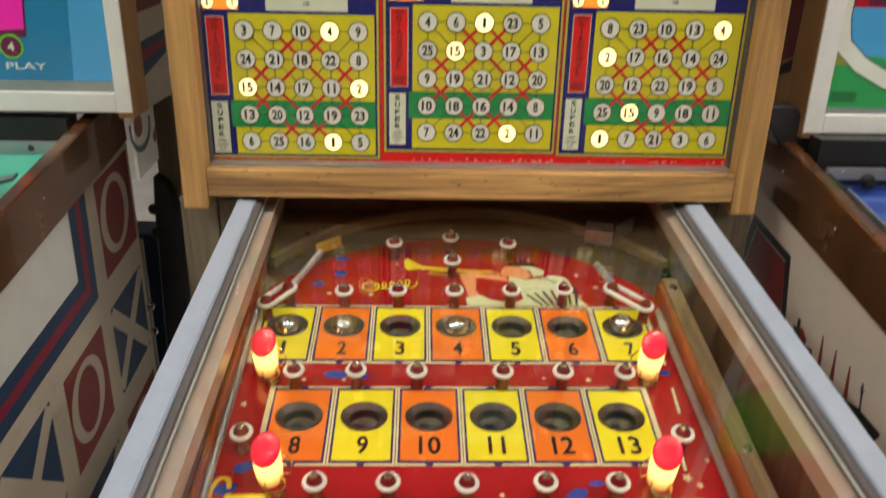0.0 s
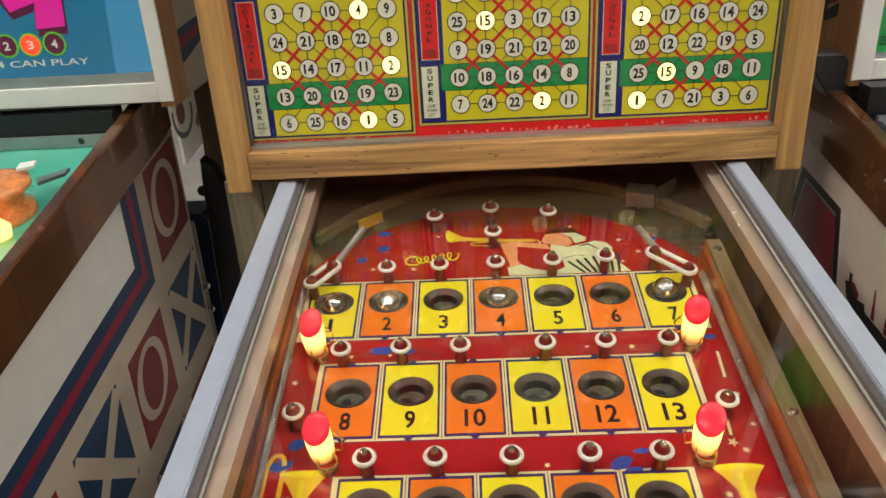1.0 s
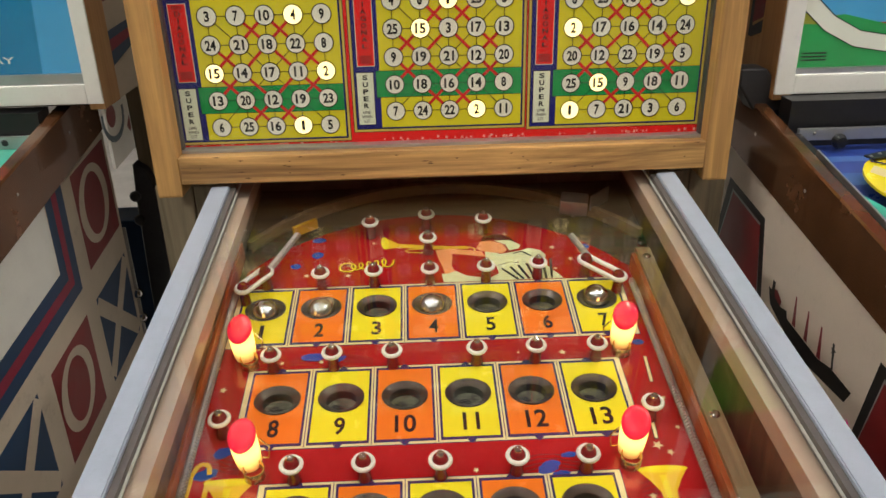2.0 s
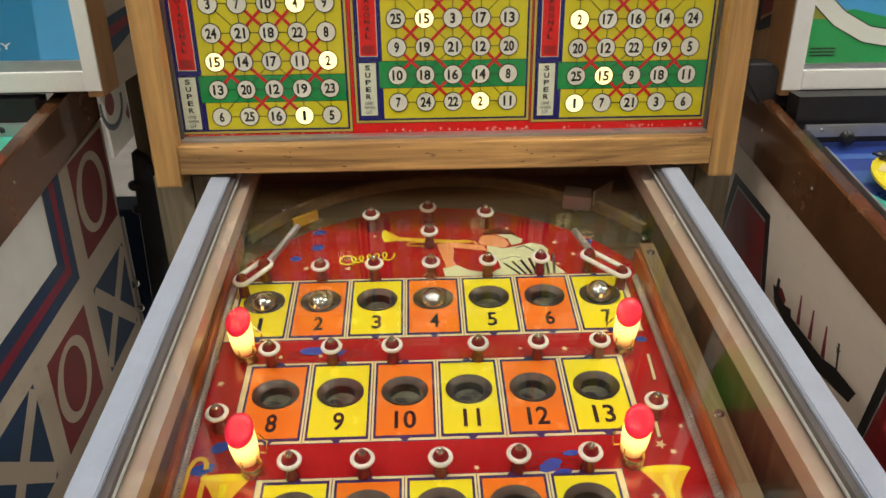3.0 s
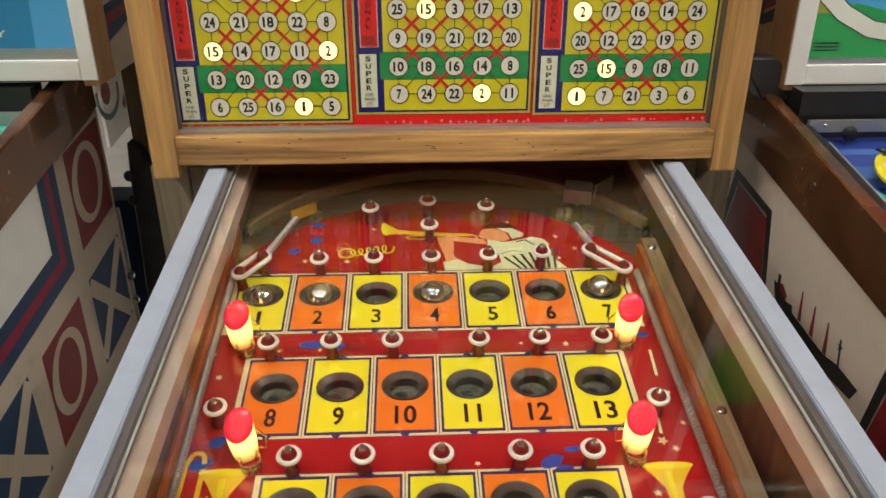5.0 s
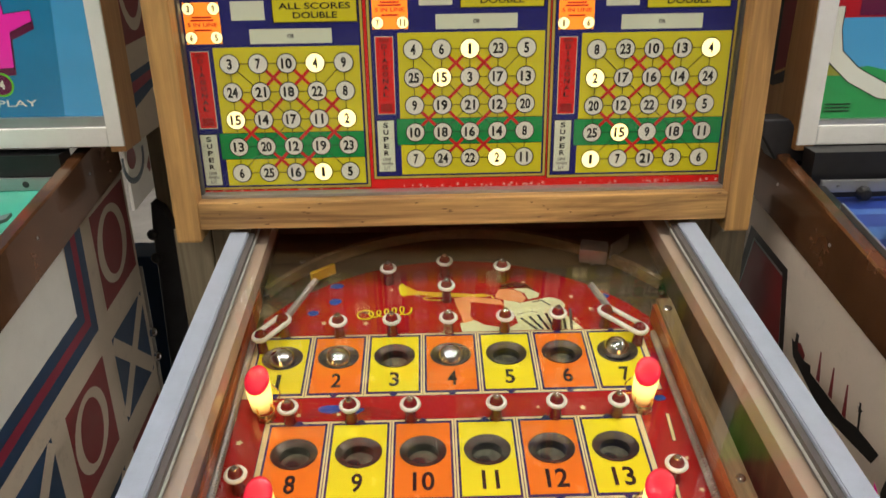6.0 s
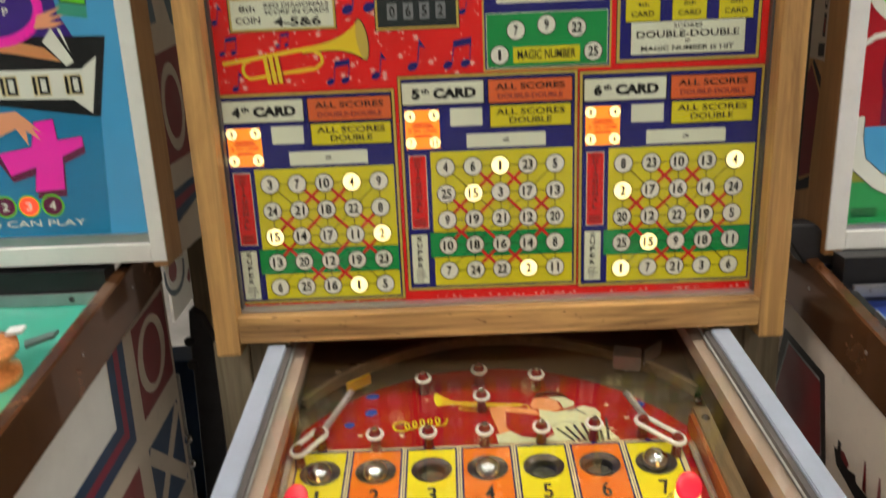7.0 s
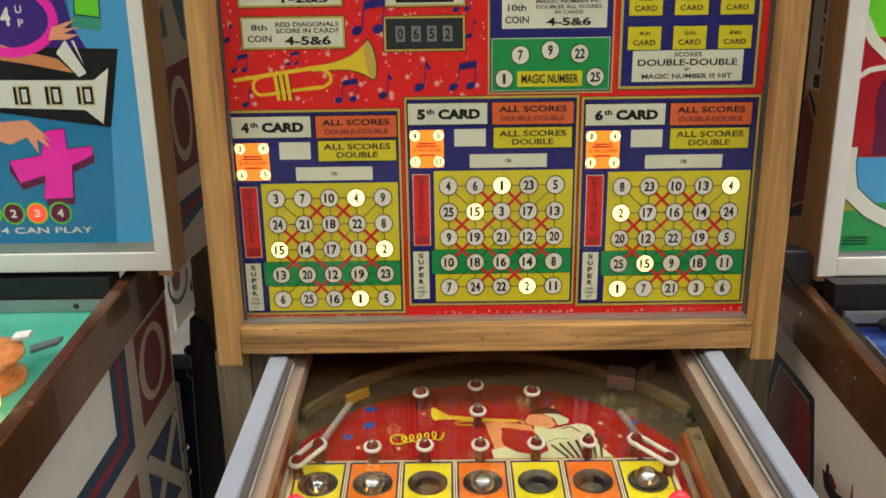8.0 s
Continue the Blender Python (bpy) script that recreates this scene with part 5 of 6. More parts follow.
def thick_line(pts, w):
    """A bent band with mitred corners."""
    lo, hi = [], []
    for i, p in enumerate(pts):
        a, b = Vector(pts[max(0, i - 1)]), Vector(pts[min(len(pts) - 1, i + 1)])
        q = Vector(p)
        d0 = (q - a).normalized() if i else (b - q).normalized()
        d1 = (b - q).normalized() if i < len(pts) - 1 else d0
        n = Vector((-(d0 + d1).y, (d0 + d1).x)).normalized()
        k = 1 / max(0.4, n.dot(Vector((-d0.y, d0.x))))
        lo.append(tuple(q - n * w / 2 * k))
        hi.append(tuple(q + n * w / 2 * k))
    return [[lo[i], lo[i + 1], hi[i + 1], hi[i]] for i in range(len(pts) - 1)]


ink_on(LS, "blue_stripe", thick_line(stripe, 0.049), 2, NAVY_PAINT, side)
ink_on(LS, "red_stripe", thick_line(stripe, 0.014), 3, CRIMSON, side)

# rear neck with a printed ring, over a white board
NX = -0.4185
neck = loft_side("neck", NX - 0.004, NX, [(0.106, 1.030), (0.186, 1.036), (0.186, 1.1125), (0.106, 1.1125)], WHITE_FRAME, left, "white neck with a printed ring")
NS = sheet_x(NX, 1)
ink_on(NS, "red_disc", [oval(0.123, 1.096, 0.0150, 0.0150, 26)], 1, DARK_RED, neck)
ink_on(NS, "blue_ring", ribbon([(0.129 + 0.036 * math.cos(a), 1.095 + 0.030 * math.sin(a)) for a in [radians(165 + 205 * i / 18) for i in range(19)]], 0.0077), 1, SLATE, neck)
ink_on(NS, "red_square", [[(0.170, 1.070), (0.184, 1.083), (0.184, 1.065), (0.178, 1.060)]], 1.4, DARK_RED, neck)
part("back_box", box(-0.600, -0.495, 0.430, 0.50, 0.38, 0.831, 0.003), NAVY_PAINT, left, "dark blue box behind the rear legs")
part("back_box_arm", box(-0.600, -0.54, 0.204, 0.431, 0.50, 0.56), BLACK, left)

# head of the left machine
HX, HY = -0.4105, 0.088
part("head_frame_stile", box(HX - 0.0185, HX, HY, HY + 0.004, 1.1195, 1.78, 0.001), WHITE_FRAME, left, "white painted head frame")
part("head_frame_rail", box(-1.14, HX - 0.0188, HY, HY + 0.022, 1.1195, 1.1435, 0.002), WHITE_FRAME, left, "white painted head frame")
part("glass_trim", box(-1.14, HX - 0.0188, HY + 0.004, HY + 0.010, 1.1430, 1.1560, 0.001), ALU, left)
part("frame_edge", box(HX - 0.0185, HX - 0.0004, HY + 0.0042, 0.1465, 1.112, 1.78), SIDE_WOOD, left, "bare wooden edge of the head")
head_side = part("head_side", box(HX - 0.016, HX - 0.001, 0.1467, 0.33, 1.113, 1.78), BEIGE, left, "beige head side with a red ring square")
part("head_back", box(-1.14, HX - 0.016, 0.31, 0.33, 1.113, 1.78), BLACK, left)
part("head_bottom", box(-1.14, HX - 0.019, HY + 0.024, 0.31, 1.1130, 1.1190), BLACK, left)
part("head_top", box(-1.14, HX - 0.002, HY, 0.33, 1.78, 1.80), WHITE_FRAME, left)
HS = sheet_x(HX - 0.001, 1)
ink_on(HS, "red_square", [[(0.1475, 1.232), (0.244, 1.236), (0.244, 1.384), (0.1475, 1.371)]], 1, DARK_RED, head_side)
ink_on(HS, "cream_ring", [oval(0.190, 1.303, 0.0415, 0.0575, 30)], 2, BEIGE, head_side)
ink_on(HS, "red_disc", [oval(0.190, 1.303, 0.0305, 0.0420, 30)], 3, DARK_RED, head_side)
ink_on(HS, "blue_square", [[(0.1475, 1.197), (0.244, 1.203), (0.244, 1.172), (0.1475, 1.154)]], 1, NAVY_PAINT, head_side)
ink_on(HS, "red_square", [[(0.1475, 1.186), (0.244, 1.193), (0.244, 1.182), (0.1475, 1.172)]], 2, CRIMSON, head_side)
ink_on(HS, "blue_square", [[(0.1475, 1.408), (0.169, 1.411), (0.159, 1.451), (0.1475, 1.440)], [(0.181, 1.487), (0.240, 1.489), (0.240, 1.405), (0.223, 1.409)]], 1, SLATE, head_side)

LH = Matrix.Translation((0, HY + 0.012, 0)) @ Matrix.Rotation(math.pi / 2, 4, "X")
lglass = part("backglass", box(-1.135, HX - 0.0188, 1.150, 1.775, -0.004, 0.0), NB_BLUE, left, "blue printed backglass with white score window", LH)
part("glass_pane", box(-1.135, HX - 0.0188, 1.150, 1.775, 0.0065, 0.0090), GLASS, left, "", LH).visible_shadow = False


def lp(name, polys, layer, material, label=""):
    return ink_on(LH, name, polys, layer, material, lglass, label)


lp("light_blue_print", [[(-0.4810, 1.150), (-0.4280, 1.150), (-0.4280, 1.775), (-0.5200, 1.775), (-0.5000, 1.390), (-0.4700, 1.300)]], 1, NB_SKY)
lp("black_print", [[(-0.760, 1.405), (-0.4495, 1.3970), (-0.4695, 1.3025), (-0.760, 1.345)]], 2, NB_BLACK)
lp("score_window", [[(-0.760, 1.3640), (-0.4840, 1.3600), (-0.4640, 1.3745), (-0.4785, 1.3070), (-0.4990, 1.3245), (-0.760, 1.3345)]], 3, NB_WHITE, "white score window with drum digits")
for k in range(6):
    x, z = -0.4945 - 0.0390 * k, 1.3420 + 0.0004 * k
    lp("drum", [rect(x - 0.0125, x + 0.0095, z - 0.0122, z + 0.0122)], 4, PF_CREAM)
    lp("drum_digit", [rect(x - 0.0115, x - 0.0078, z - 0.0106, z + 0.0106), rect(x - 0.0048, x + 0.0078, z - 0.0106, z + 0.0106)], 5, NB_BLACK)
    lp("drum_digit", [rect(x - 0.0018, x + 0.0046, z - 0.0074, z + 0.0074)], 6, NB_WHITE)
PLUS = [(-0.5530, 1.2990), (-0.5290, 1.3020), (-0.5280, 1.2760), (-0.4970, 1.2800), (-0.4970, 1.2680), (-0.5250, 1.2560), (-0.5290, 1.2150), (-0.5660, 1.2130), (-0.5600, 1.2440), (-0.5930, 1.2340), (-0.6030, 1.2620), (-0.5610, 1.2690)]
lp("plus_shade", [[(x + 0.0012, y - 0.0088) for x, y in PLUS], [(-0.6030, 1.2620), (-0.5930, 1.2340), (-0.5915, 1.2255), (-0.6050, 1.2500)]], 2, NB_MAROON)
lp("plus_edge", thick_line(PLUS + PLUS[:1], 0.0016), 3.4, NB_BLACK)
lp("pink_plus", [PLUS], 4, NB_PINK, "printed pink plus sign")
for i, (n, x) in enumerate((("1", -0.6375), ("2", -0.6080), ("3", -0.5780), ("4", -0.5480))):
    lp("player_disc", [oval(x, 1.1950, 0.0145, None, 26)], 4.3, NB_LIME)
    lp("player_disc", [oval(x, 1.1950, 0.0122, None, 26)], 5, NB_RED_LAMP if n == "3" else NB_MAROON)
    write(n, x, 1.1950, LH, 6 * LAYER, lglass, NB_WHITE, 0.0105, 0.0080 if n != "1" else 0.004, 0.025)
write("4 CAN PLAY", -0.5690, 1.1725, LH, 3 * LAYER, lglass, NB_WHITE, 0.0080, 0.1180, 0.01)
lp("purple_print", [[(-0.760, 1.775), (-0.535, 1.775), (-0.5180, 1.500), (-0.4990, 1.420), (-0.4880, 1.398), (-0.760, 1.398)]], 1.4, NB_PURPLE)
lp("pink_ring", ribbon([(-0.5790 + 0.0560 * math.cos(a), 1.4330 + 0.0390 * math.sin(a)) for a in [2 * math.pi * i / 40 for i in range(41)]], 0.0115), 2.5, NB_PINK, "printed pink ring")
write("4", -0.5800, 1.4360, LH, 4 * LAYER, lglass, NB_WHITE, 0.0215, 0.0120, 0.03)
write("U", -0.5632, 1.4440, LH, 4 * LAYER, lglass, NB_WHITE, 0.0090, 0.0078, 0.015)
write("P", -0.5622, 1.4285, LH, 4 * LAYER, lglass, NB_WHITE, 0.0090, 0.0066, 0.015)
lp("lime_shade", [[(-0.4965, 1.4370), (-0.4660, 1.4330), (-0.4670, 1.4180), (-0.5020, 1.4230), (-0.5020, 1.4330)], [(-0.5330, 1.4610), (-0.5060, 1.4720), (-0.5060, 1.4640), (-0.5290, 1.4540)]], 3, TEAL_FIELD)
lp("lime_print", [[(-0.4965, 1.4375), (-0.4665, 1.4330), (-0.4640, 1.4850), (-0.4640, 1.520), (-0.4900, 1.520)], [(-0.5345, 1.4730), (-0.5325, 1.4610), (-0.5050, 1.4720), (-0.5085, 1.4830)]], 3.2, NB_LIME)
lp("lime_edge", thick_line([(-0.4890, 1.520), (-0.4965, 1.4375), (-0.4665, 1.4330), (-0.4635, 1.485)], 0.0014), 3.5, NB_BLACK)
lp("peach_print", [[(-0.5320, 1.4080), (-0.5260, 1.4230), (-0.4960, 1.4320), (-0.5120, 1.4210), (-0.4920, 1.4230), (-0.5130, 1.4155), (-0.4950, 1.4140), (-0.5090, 1.4085)], [(-0.6400, 1.3090), (-0.5720, 1.3130), (-0.5590, 1.3010), (-0.5440, 1.2850), (-0.5560, 1.2930), (-0.5480, 1.2770), (-0.5640, 1.2890), (-0.5640, 1.2710), (-0.5760, 1.2920), (-0.5980, 1.2830), (-0.6400, 1.2960)]], 5, NB_PEACH)
lp("cuff_print", [[(-0.5250, 1.3930), (-0.5120, 1.4080), (-0.4910, 1.3690), (-0.5010, 1.3640)], [(-0.5050, 1.4075), (-0.5010, 1.4070), (-0.4930, 1.3780)]], 5.5, NB_WHITE)
lp("orange_print", [[(-0.6400, 1.4220), (-0.5800, 1.4000), (-0.5240, 1.3860), (-0.5070, 1.3690), (-0.5600, 1.3800), (-0.6400, 1.3930)]], 2.2, PF_SKIN)

# ---- machine to the right ----
right = thing("pinball_machine", (0.68, -0.45, 0), "white-framed pinball machine with red panels on its cream side", "pinball machine", "row of pinball machines")
RX = 0.376
rside = loft_side("cabinet_side", RX, RX + 0.018, [(-1.15, 0.42), (0.20, 0.42), (0.20, slope_line(0.2, 1.038, 0.175)), (-1.15, slope_line(-1.15, 1.038, 0.175))], CREAM, right, "cream painted cabinet side with red panels and a ship")
loft_side("brown_rail", RX - 0.003, RX + 0.013, [(-1.15, slope_line(-1.15, 1.0265, 0.150)), (0.100, slope_line(0.100, 1.0265, 0.150)), (0.100, slope_line(0.100, 1.1020, 0.180)), (-1.15, slope_line(-1.15, 1.1020, 0.180))], BROWN_RAIL, right, "glossy brown metal side rail", 0.0020)
for ry in (-0.28, -0.115, 0.02):
    part("rail_screw", SCREW_HEAD, STEEL, right, "", Matrix.Translation((RX - 0.003, ry, slope_line(ry, 1.072, 0.168))) @ Matrix.Rotation(-math.pi / 2, 4, "Y"))
loft_side("cabinet_side", 0.98, 1.0, [(-1.15, 0.42), (0.20, 0.42), (0.20, 1.10), (-1.15, 0.88)], CREAM, right)
part("cabinet_front", box(RX + 0.018, 0.98, -1.15, -1.13, 0.42, 0.85), CREAM, right)
part("cabinet_back", box(RX + 0.018, 0.98, 0.18, 0.20, 0.42, 1.04), BLACK, right)
BLUEF = pose(0.68, 0.0, 1.070, 10.0)
part("playfield", box(-0.2855, 0.290, -1.12, 0.10, -0.012, 0.0), BLUE_FIELD, right, "deep blue playfield under glass", BLUEF)
part("score_bar", box(0.402, 0.975, -0.026, -0.020, 1.0795, 1.0930, 0.001), ALU, right, "grey metal bar with screws")
for kx in (0.420, 0.520):
    part("bar_screw", SCREW_HEAD, CHROME, right, "", Matrix.Translation((kx, -0.026, 1.0875)) @ Matrix.Rotation(math.pi / 2, 4, "X"))
part("bar_knob", lathe([(0.0, 0.010), (0.006, 0.009), (0.0085, 0.003), (0.0085, 0.0)], 14), BLACK, right, "", Matrix.Translation((0.449, -0.026, 1.0785)) @ Matrix.Rotation(math.pi / 2, 4, "X"))
loft_side("rail_edge", RX + 0.0182, RX + 0.0205, [(-1.15, slope_line(-1.15, 1.0960, 0.180)), (-0.085, slope_line(-0.085, 1.0960, 0.180)), (-0.085, slope_line(-0.085, 1.1030, 0.180)), (-1.15, slope_line(-1.15, 1.1030, 0.180))], ALU, right, "bright metal edge of the glass channel")
part("back_panel", box(0.396, 0.978, -0.010, 0.018, 1.03, 1.1215), BLACK, right)
part("black_trim", box(-0.284, -0.2745, -0.62, -0.02, 0.004, 0.022, 0.002), BLACK, right, "", BLUEF)
part("yellow_plastic", prism(oval(-0.206, -0.132, 0.044, 0.056, 30), 0.016, 0.019), PF_YELLOW, right, "round yellow and red printed plastic", BLUEF)
part("cream_print", flat([[(-0.246, -0.150), (-0.220, -0.148), (-0.198, -0.160), (-0.176, -0.174), (-0.206, -0.186), (-0.234, -0.176)], [(-0.240, -0.110), (-0.228, -0.096), (-0.210, -0.120), (-0.224, -0.128)]], 0.0195), PF_CREAM, right, "", BLUEF)
part("red_print", flat([[(-0.230, -0.126), (-0.220, -0.118), (-0.189, -0.118), (-0.189, -0.142), (-0.222, -0.138)], [(-0.224, -0.168), (-0.206, -0.160), (-0.189, -0.172), (-0.206, -0.184)]], 0.0200), PF_RED, right, "", BLUEF)
part("navy_print", flat([[(-0.222, -0.138), (-0.189, -0.142), (-0.189, -0.150), (-0.218, -0.146)], stroke(-0.228, -0.088, -0.189, -0.112, 0.003)], 0.0205), PF_NAVY, right, "", BLUEF)
part("plastic_shield", prism([(-0.232, -0.080), (-0.200, -0.070), (-0.150, -0.070), (-0.150, -0.082), (-0.205, -0.084), (-0.226, -0.088)], 0.0215, 0.0235), BLACK, right, "", BLUEF)
for px, py in ((-0.226, -0.083), (-0.214, -0.078), (-0.198, -0.077)):
    part("plastic_screw", SCREW_HEAD, CHROME, right, "", BLUEF @ Matrix.Translation((px, py, 0.0235)))
part("green_guide", prism([(-0.2740, -0.140), (-0.2660, -0.150), (-0.2450, -0.200), (-0.2400, -0.60), (-0.2740, -0.60)], 0.004, 0.016), TEAL_FIELD, right, "teal plastic lane guide", BLUEF)
part("blue_band", flat([rect(-0.272, 0.28, -0.104, -0.078), rect(-0.272, 0.28, -0.052, -0.040)], 0.0008), surface("mid_blue_lacquer", (0.06, 0.14, 0.42), 0.3, 0.0, 20, 0.15, 500, 0.02, coat=0.3), right, "", BLUEF)
part("black_hinge", prism([(0.0, 0.0), (0.030, 0.0), (0.055, -0.030), (0.078, -0.042), (0.078, -0.052), (0.020, -0.050), (0.0, -0.020)], 0.0, 0.03, 0.002), DARK_STEEL, right, "dark grey metal head bracket", Matrix(((1, 0, 0, 0.352), (0, 0, 1, 0.035), (0, 1, 0, 1.150), (0, 0, 0, 1))))
for ly in (-1.1, 0.15):
    for lx in (0.40, 0.96):
        part("leg", lathe([(0.0, 0.0), (0.022, 0.0), (0.022, 0.02), (0.014, 0.03), (0.018, 0.40), (0.0, 0.40)], 10), BLACK, right, "", Matrix.Translation((lx, ly, 0.02)))
RS = sheet_x(RX, -1)


def rp(name, polys, layer, material):
    return ink_on(RS, name, polys, layer, material, rside)


rp("black_panel", [[(0.081, 1.001), (-0.032, 0.988), (-0.056, 0.880), (-0.020, 0.852), (0.060, 0.852), (0.108, 0.905)]], 1, INK_BLACK)
rp("grey_line", [[(0.0680, 0.9895), (-0.0215, 0.9785), (-0.0430, 0.8890), (-0.016, 0.866), (0.052, 0.866), (0.094, 0.908)]], 2, GREY_LINE)
rp("red_panel", [[(0.0650, 0.9860), (-0.0230, 0.9750), (-0.0410, 0.8910), (-0.016, 0.870), (0.052, 0.870), (0.092, 0.908)]], 3, DARK_RED)
rp("ship_print", [[(-0.068, 0.918), (-0.075, 0.917), (-0.080, 0.923), (-0.084, 0.922), (-0.086, 0.913), (-0.103, 0.908), (-0.117, 0.911), (-0.120, 0.903), (-0.194, 0.897), (-0.219, 0.902), (-0.260, 0.900), (-0.252, 0.884), (-0.150, 0.876), (-0.077, 0.899)]], 1, INK_BLACK)
rp("mast_print", [[(yb + 0.004, z0), (yb - 0.004, z0), (yt - 0.0014, z), (yt + 0.0014, z)] for yb, z0, yt, z in ((-0.137, 0.903, -0.133, 0.937), (-0.165, 0.901, -0.162, 0.935), (-0.195, 0.898, -0.191, 0.933))] + [[(-0.083, 0.921), (-0.086, 0.913), (-0.101, 0.908), (-0.103, 0.915), (-0.090, 0.923)]], 2, DARK_RED)
rp("ship_print", [stroke(-0.222, 0.902, -0.217, 0.929, 0.0036), star(-0.2185, 0.9215, 0.0055)], 2, INK_BLACK)
rp("ship_print", [rect(-0.0835, -0.0765, 0.917, 0.930)], 2.4, INK_BLACK)
rp("black_panel", [[(-0.291, 0.955), (-0.274, 0.868), (-0.300, 0.800), (-0.430, 0.800), (-0.430, 0.938)]], 1, INK_BLACK)
rp("red_panel", [[(-0.3030, 0.9400), (-0.2865, 0.867), (-0.310, 0.815), (-0.420, 0.815), (-0.420, 0.925)]], 3, DARK_RED)
rp("grey_line", [[(-0.3015, 0.9440), (-0.2850, 0.867), (-0.309, 0.8125), (-0.4215, 0.8125), (-0.4215, 0.928)]], 2, GREY_LINE)
part("leaf_print", flat([[(-0.262, 0.872), (-0.270, 0.866), (-0.282, 0.846), (-0.268, 0.856)]], LAYER), NB_PINK, rside, "", RS)

QX, QY = 0.3880, 0.020
part("head_frame_stile", box(QX, QX + 0.0215, QY, QY + 0.004, 1.122, 1.78, 0.001), WHITE_FRAME, right, "white painted head frame")
part("head_frame_rail", box(QX + 0.0218, 1.05, QY, QY + 0.024, 1.122, 1.1445, 0.002), WHITE_FRAME, right, "white painted head frame")
part("glass_trim", box(QX + 0.0218, 1.05, QY + 0.004, QY + 0.010, 1.1442, 1.1510, 0.001), ALU, right)
rhead = part("head_side", box(QX + 0.001, QX + 0.0215, QY + 0.0042, QY + 0.30, 1.115, 1.78), SIDE_WOOD, right, "orange wooden head side with a red panel")
part("head_back", box(QX + 0.0215, 1.05, QY + 0.28, QY + 0.30, 1.115, 1.78), BLACK, right)
part("head_bottom", box(QX + 0.0215, 1.05, QY + 0.025, QY + 0.28, 1.095, 1.1215), BLACK, right)
part("head_top", box(QX, 1.05, QY, QY + 0.30, 1.78, 1.80), WHITE_FRAME, right)
QS = sheet_x(QX + 0.001, -1)
ink_on(QS, "white_stripe", [[(0.0690, 1.335), (0.200, 1.345), (0.200, 1.775), (0.0690, 1.775)]], 0.6, BEIGE, rhead)
ink_on(QS, "black_panel", [[(0.1060, 1.775), (0.1120, 1.775), (0.1180, 1.175), (0.1085, 1.175)], [(0.0735, 1.317), (0.0955, 1.337), (0.0985, 1.333), (0.0735, 1.303)], [(0.0800, 1.184), (0.0800, 1.199), (0.1085, 1.188), (0.1085, 1.175)]], 1, INK_BLACK, rhead)
ink_on(QS, "red_panel", [[(0.0745, 1.298), (0.1000, 1.330), (0.1085, 1.320), (0.1085, 1.192), (0.0800, 1.202)]], 2, DARK_RED, rhead)
for k in range(9):
    z = 1.362 + 0.031 * k
    ink_on(QS, "bead_print", [[(0.0735, z), (0.0800, z + 0.001), (0.0795, z + 0.027), (0.0730, z + 0.026)]], 1.6, INK_BLACK, rhead)
    ink_on(QS, "bead_print", [[(0.0750, z + 0.005), (0.0785, z + 0.006), (0.0780, z + 0.022), (0.0745, z + 0.021)]], 2.2, BEIGE if k % 2 else DARK_RED, rhead)
ink_on(QS, "black_square", [rect(0.0715, 0.0870, 1.340, 1.355)], 1.6, INK_BLACK, rhead)
RH = Matrix.Translation((0, QY + 0.012, 0)) @ Matrix.Rotation(math.pi / 2, 4, "X")
rglass = part("backglass", box(QX + 0.0218, 1.045, 1.148, 1.775, -0.004, 0.0), NB_REDART, right, "printed backglass with green meadow and pale road", RH)
part("glass_pane", box(QX + 0.0218, 1.045, 1.151, 1.775, 0.0065, 0.0090), GLASS, right, "", RH).visible_shadow = False


def rq(name, polys, layer, material):
    return ink_on(RH, name, polys, layer, material, rglass)


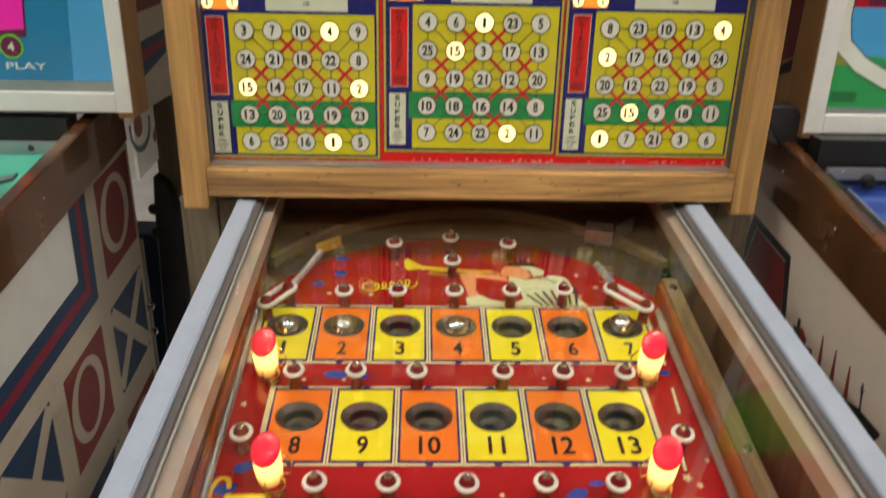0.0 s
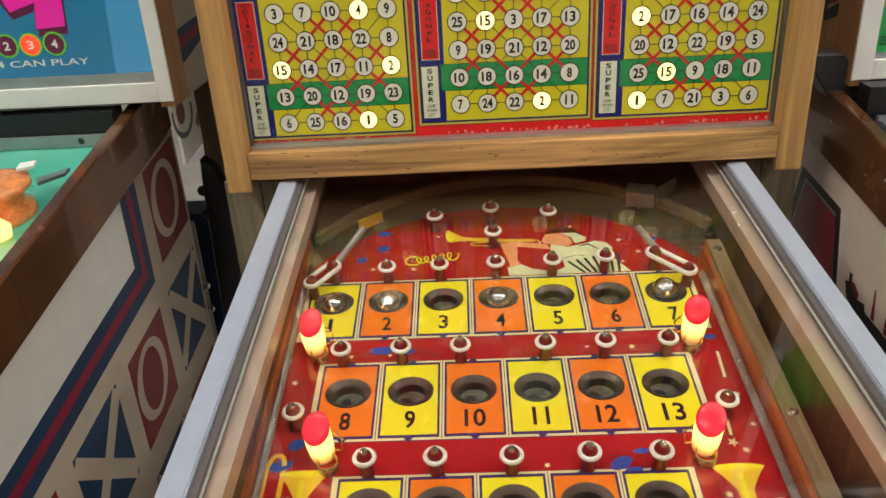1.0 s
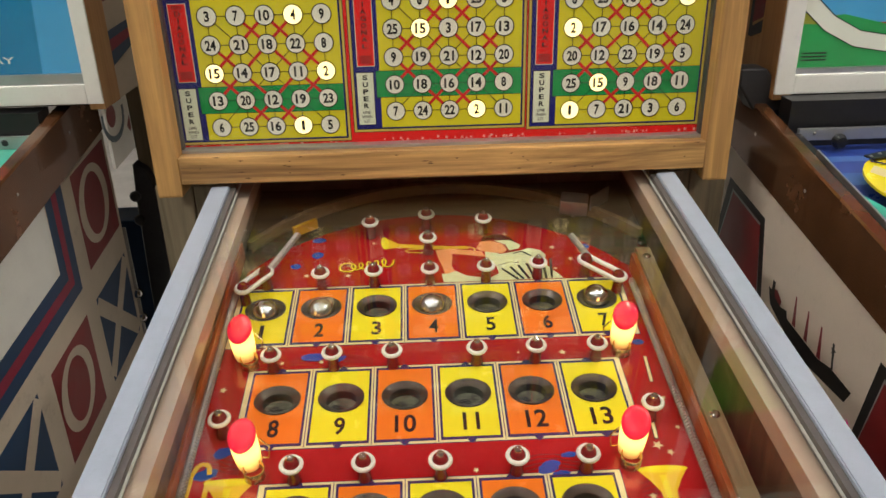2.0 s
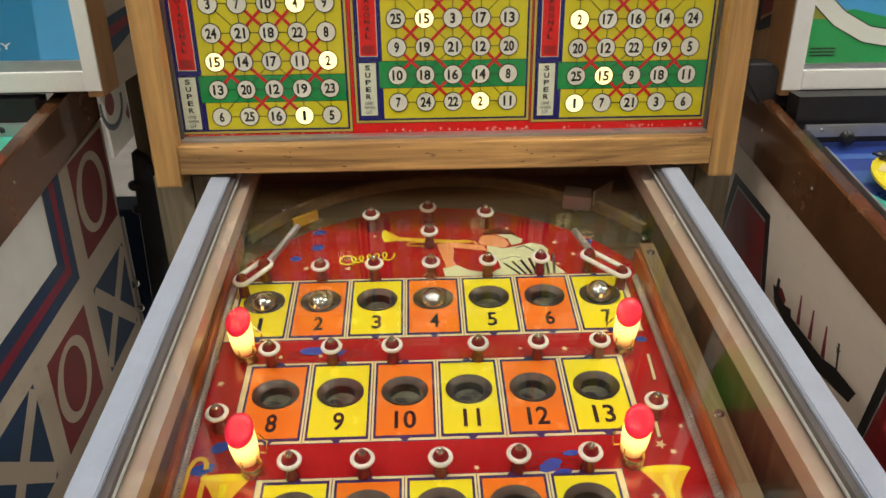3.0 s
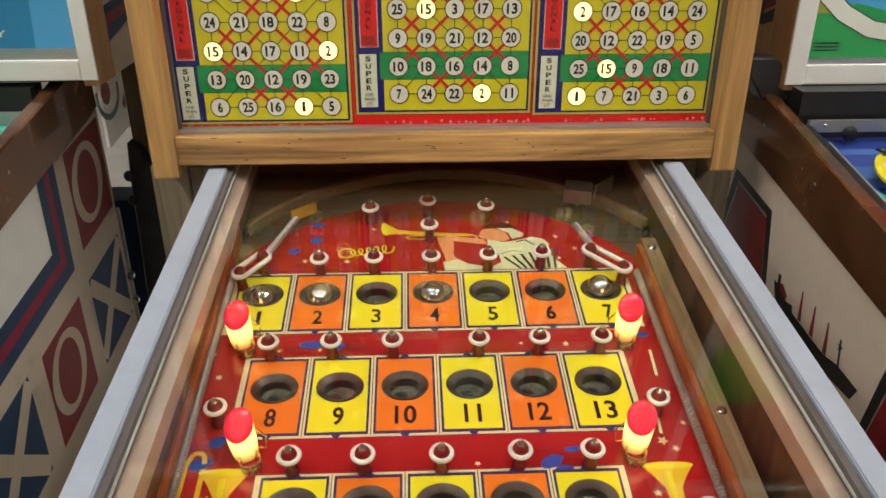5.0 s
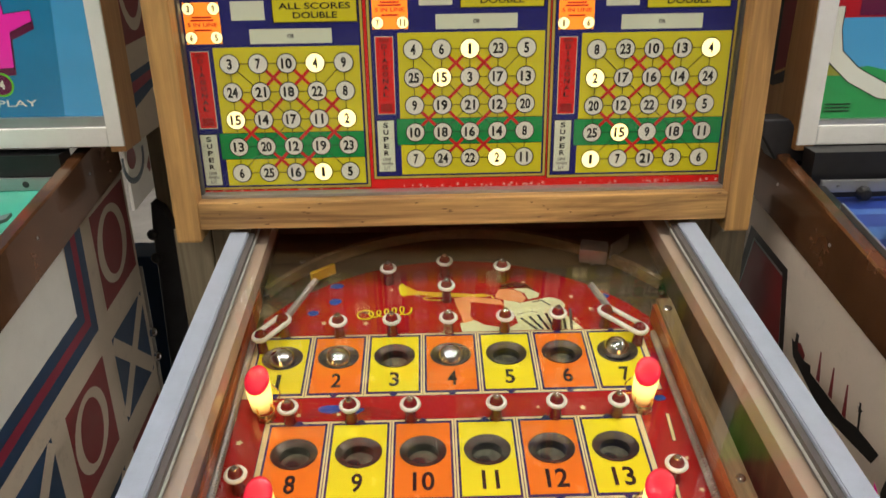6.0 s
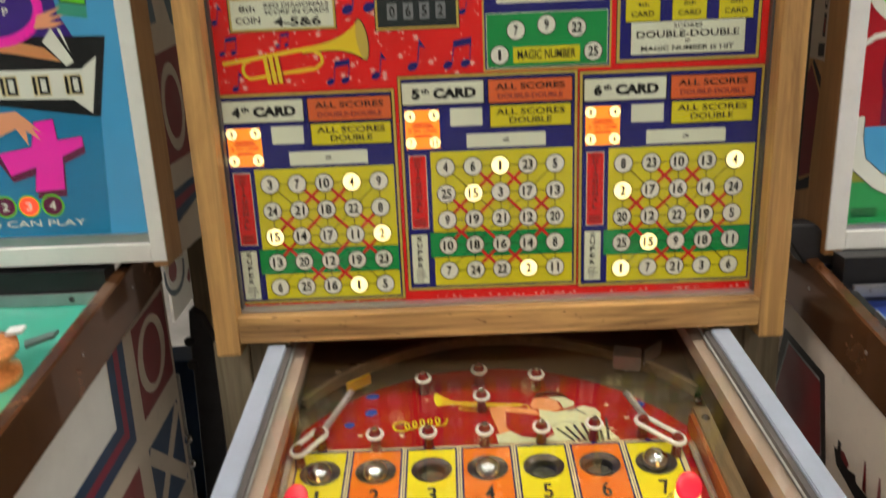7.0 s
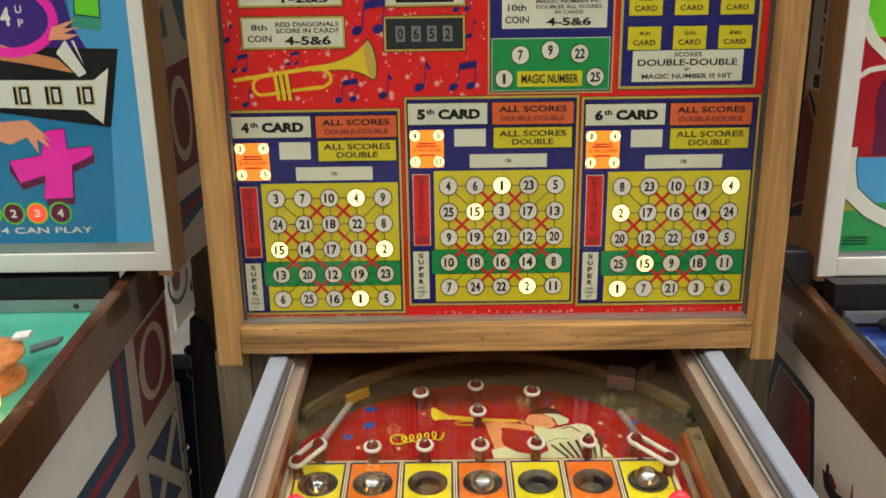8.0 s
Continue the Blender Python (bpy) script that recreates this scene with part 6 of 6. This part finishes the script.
X0 = QX + 0.0218
rq("blue_print", [rect(X0, 1.04, 1.200, 1.263)], 1, NB_SKY)
rq("green_print", [[(X0, 1.148), (1.04, 1.148), (1.04, 1.205), (0.60, 1.210), (0.52, 1.196), (0.46, 1.210), (0.43, 1.204), (X0, 1.212)]], 2, NB_GREEN)
rq("olive_print", [[(X0, 1.212), (0.425, 1.212), (0.440, 1.205), (0.455, 1.210), (0.440, 1.199), (X0, 1.200)]], 3, NB_OLIVE)
road_mid = [(0.395, 1.275), (0.405, 1.250), (0.420, 1.222), (0.445, 1.200), (0.480, 1.182), (0.540, 1.172)]
rq("road_edge", thick_line([(max(x, X0 + 0.004), y) for x, y in road_mid], 0.0200), 4, NB_BLACK)
rq("road_print", thick_line([(max(x, X0 + 0.004), y) for x, y in road_mid], 0.0175), 5, NB_WHITE)
rq("figure_print", [oval(0.452, 1.325, 0.016, 0.034, 20), rect(0.440, 0.50, 1.265, 1.300)], 2, NB_MAROON)
rq("white_curve", thick_line([(X0, 1.352), (0.425, 1.362), (0.460, 1.368)], 0.006) + thick_line([(X0 + 0.001, 1.420), (0.425, 1.395), (0.455, 1.368)], 0.012), 3, NB_WHITE)
rq("green_print", [rect(X0, 0.60, 1.398, 1.55)], 2.2, NB_LIME)
write("1", 0.4555, 1.1920, RH, 6 * LAYER, rglass, NB_WHITE, 0.012, 0.005, 0.03)
rq("print_bar", [rect(0.418, 0.448, 1.158 + 0.004 * k, 1.1598 + 0.004 * k) for k in range(3)], 4, NB_BLACK)

# ---- post between the machines ----
plank = thing("wooden_post", (-0.43, 0.31, 0), "weathered grey wooden post with a bolted steel bracket between machines", "post")
part("plank", box(-0.461, -0.385, 0.300, 0.330, 0.0, 1.78, 0.003), GREY_WOOD, plank)
bracket = part("bracket", prism([(-0.480, 0.50), (-0.430, 0.50), (-0.430, 0.930), (-0.4445, 0.972), (-0.462, 0.984), (-0.466, 0.930)], -0.2995, -0.276, 0.002), DARK_STEEL, plank, "dark painted steel bracket", Matrix(((1, 0, 0, 0), (0, 0, -1, 0), (0, 1, 0, 0), (0, 0, 0, 1))))
for bz in (0.932, 0.893):
    part("bolt", lathe([(0.0, 0.0), (0.0085, 0.0), (0.0085, 0.004), (0.006, 0.007), (0.0, 0.008)], 12), DARK_STEEL, bracket, "", Matrix.Translation((-0.4655, 0.276, bz)) @ Matrix.Rotation(math.pi / 2, 4, "X"))
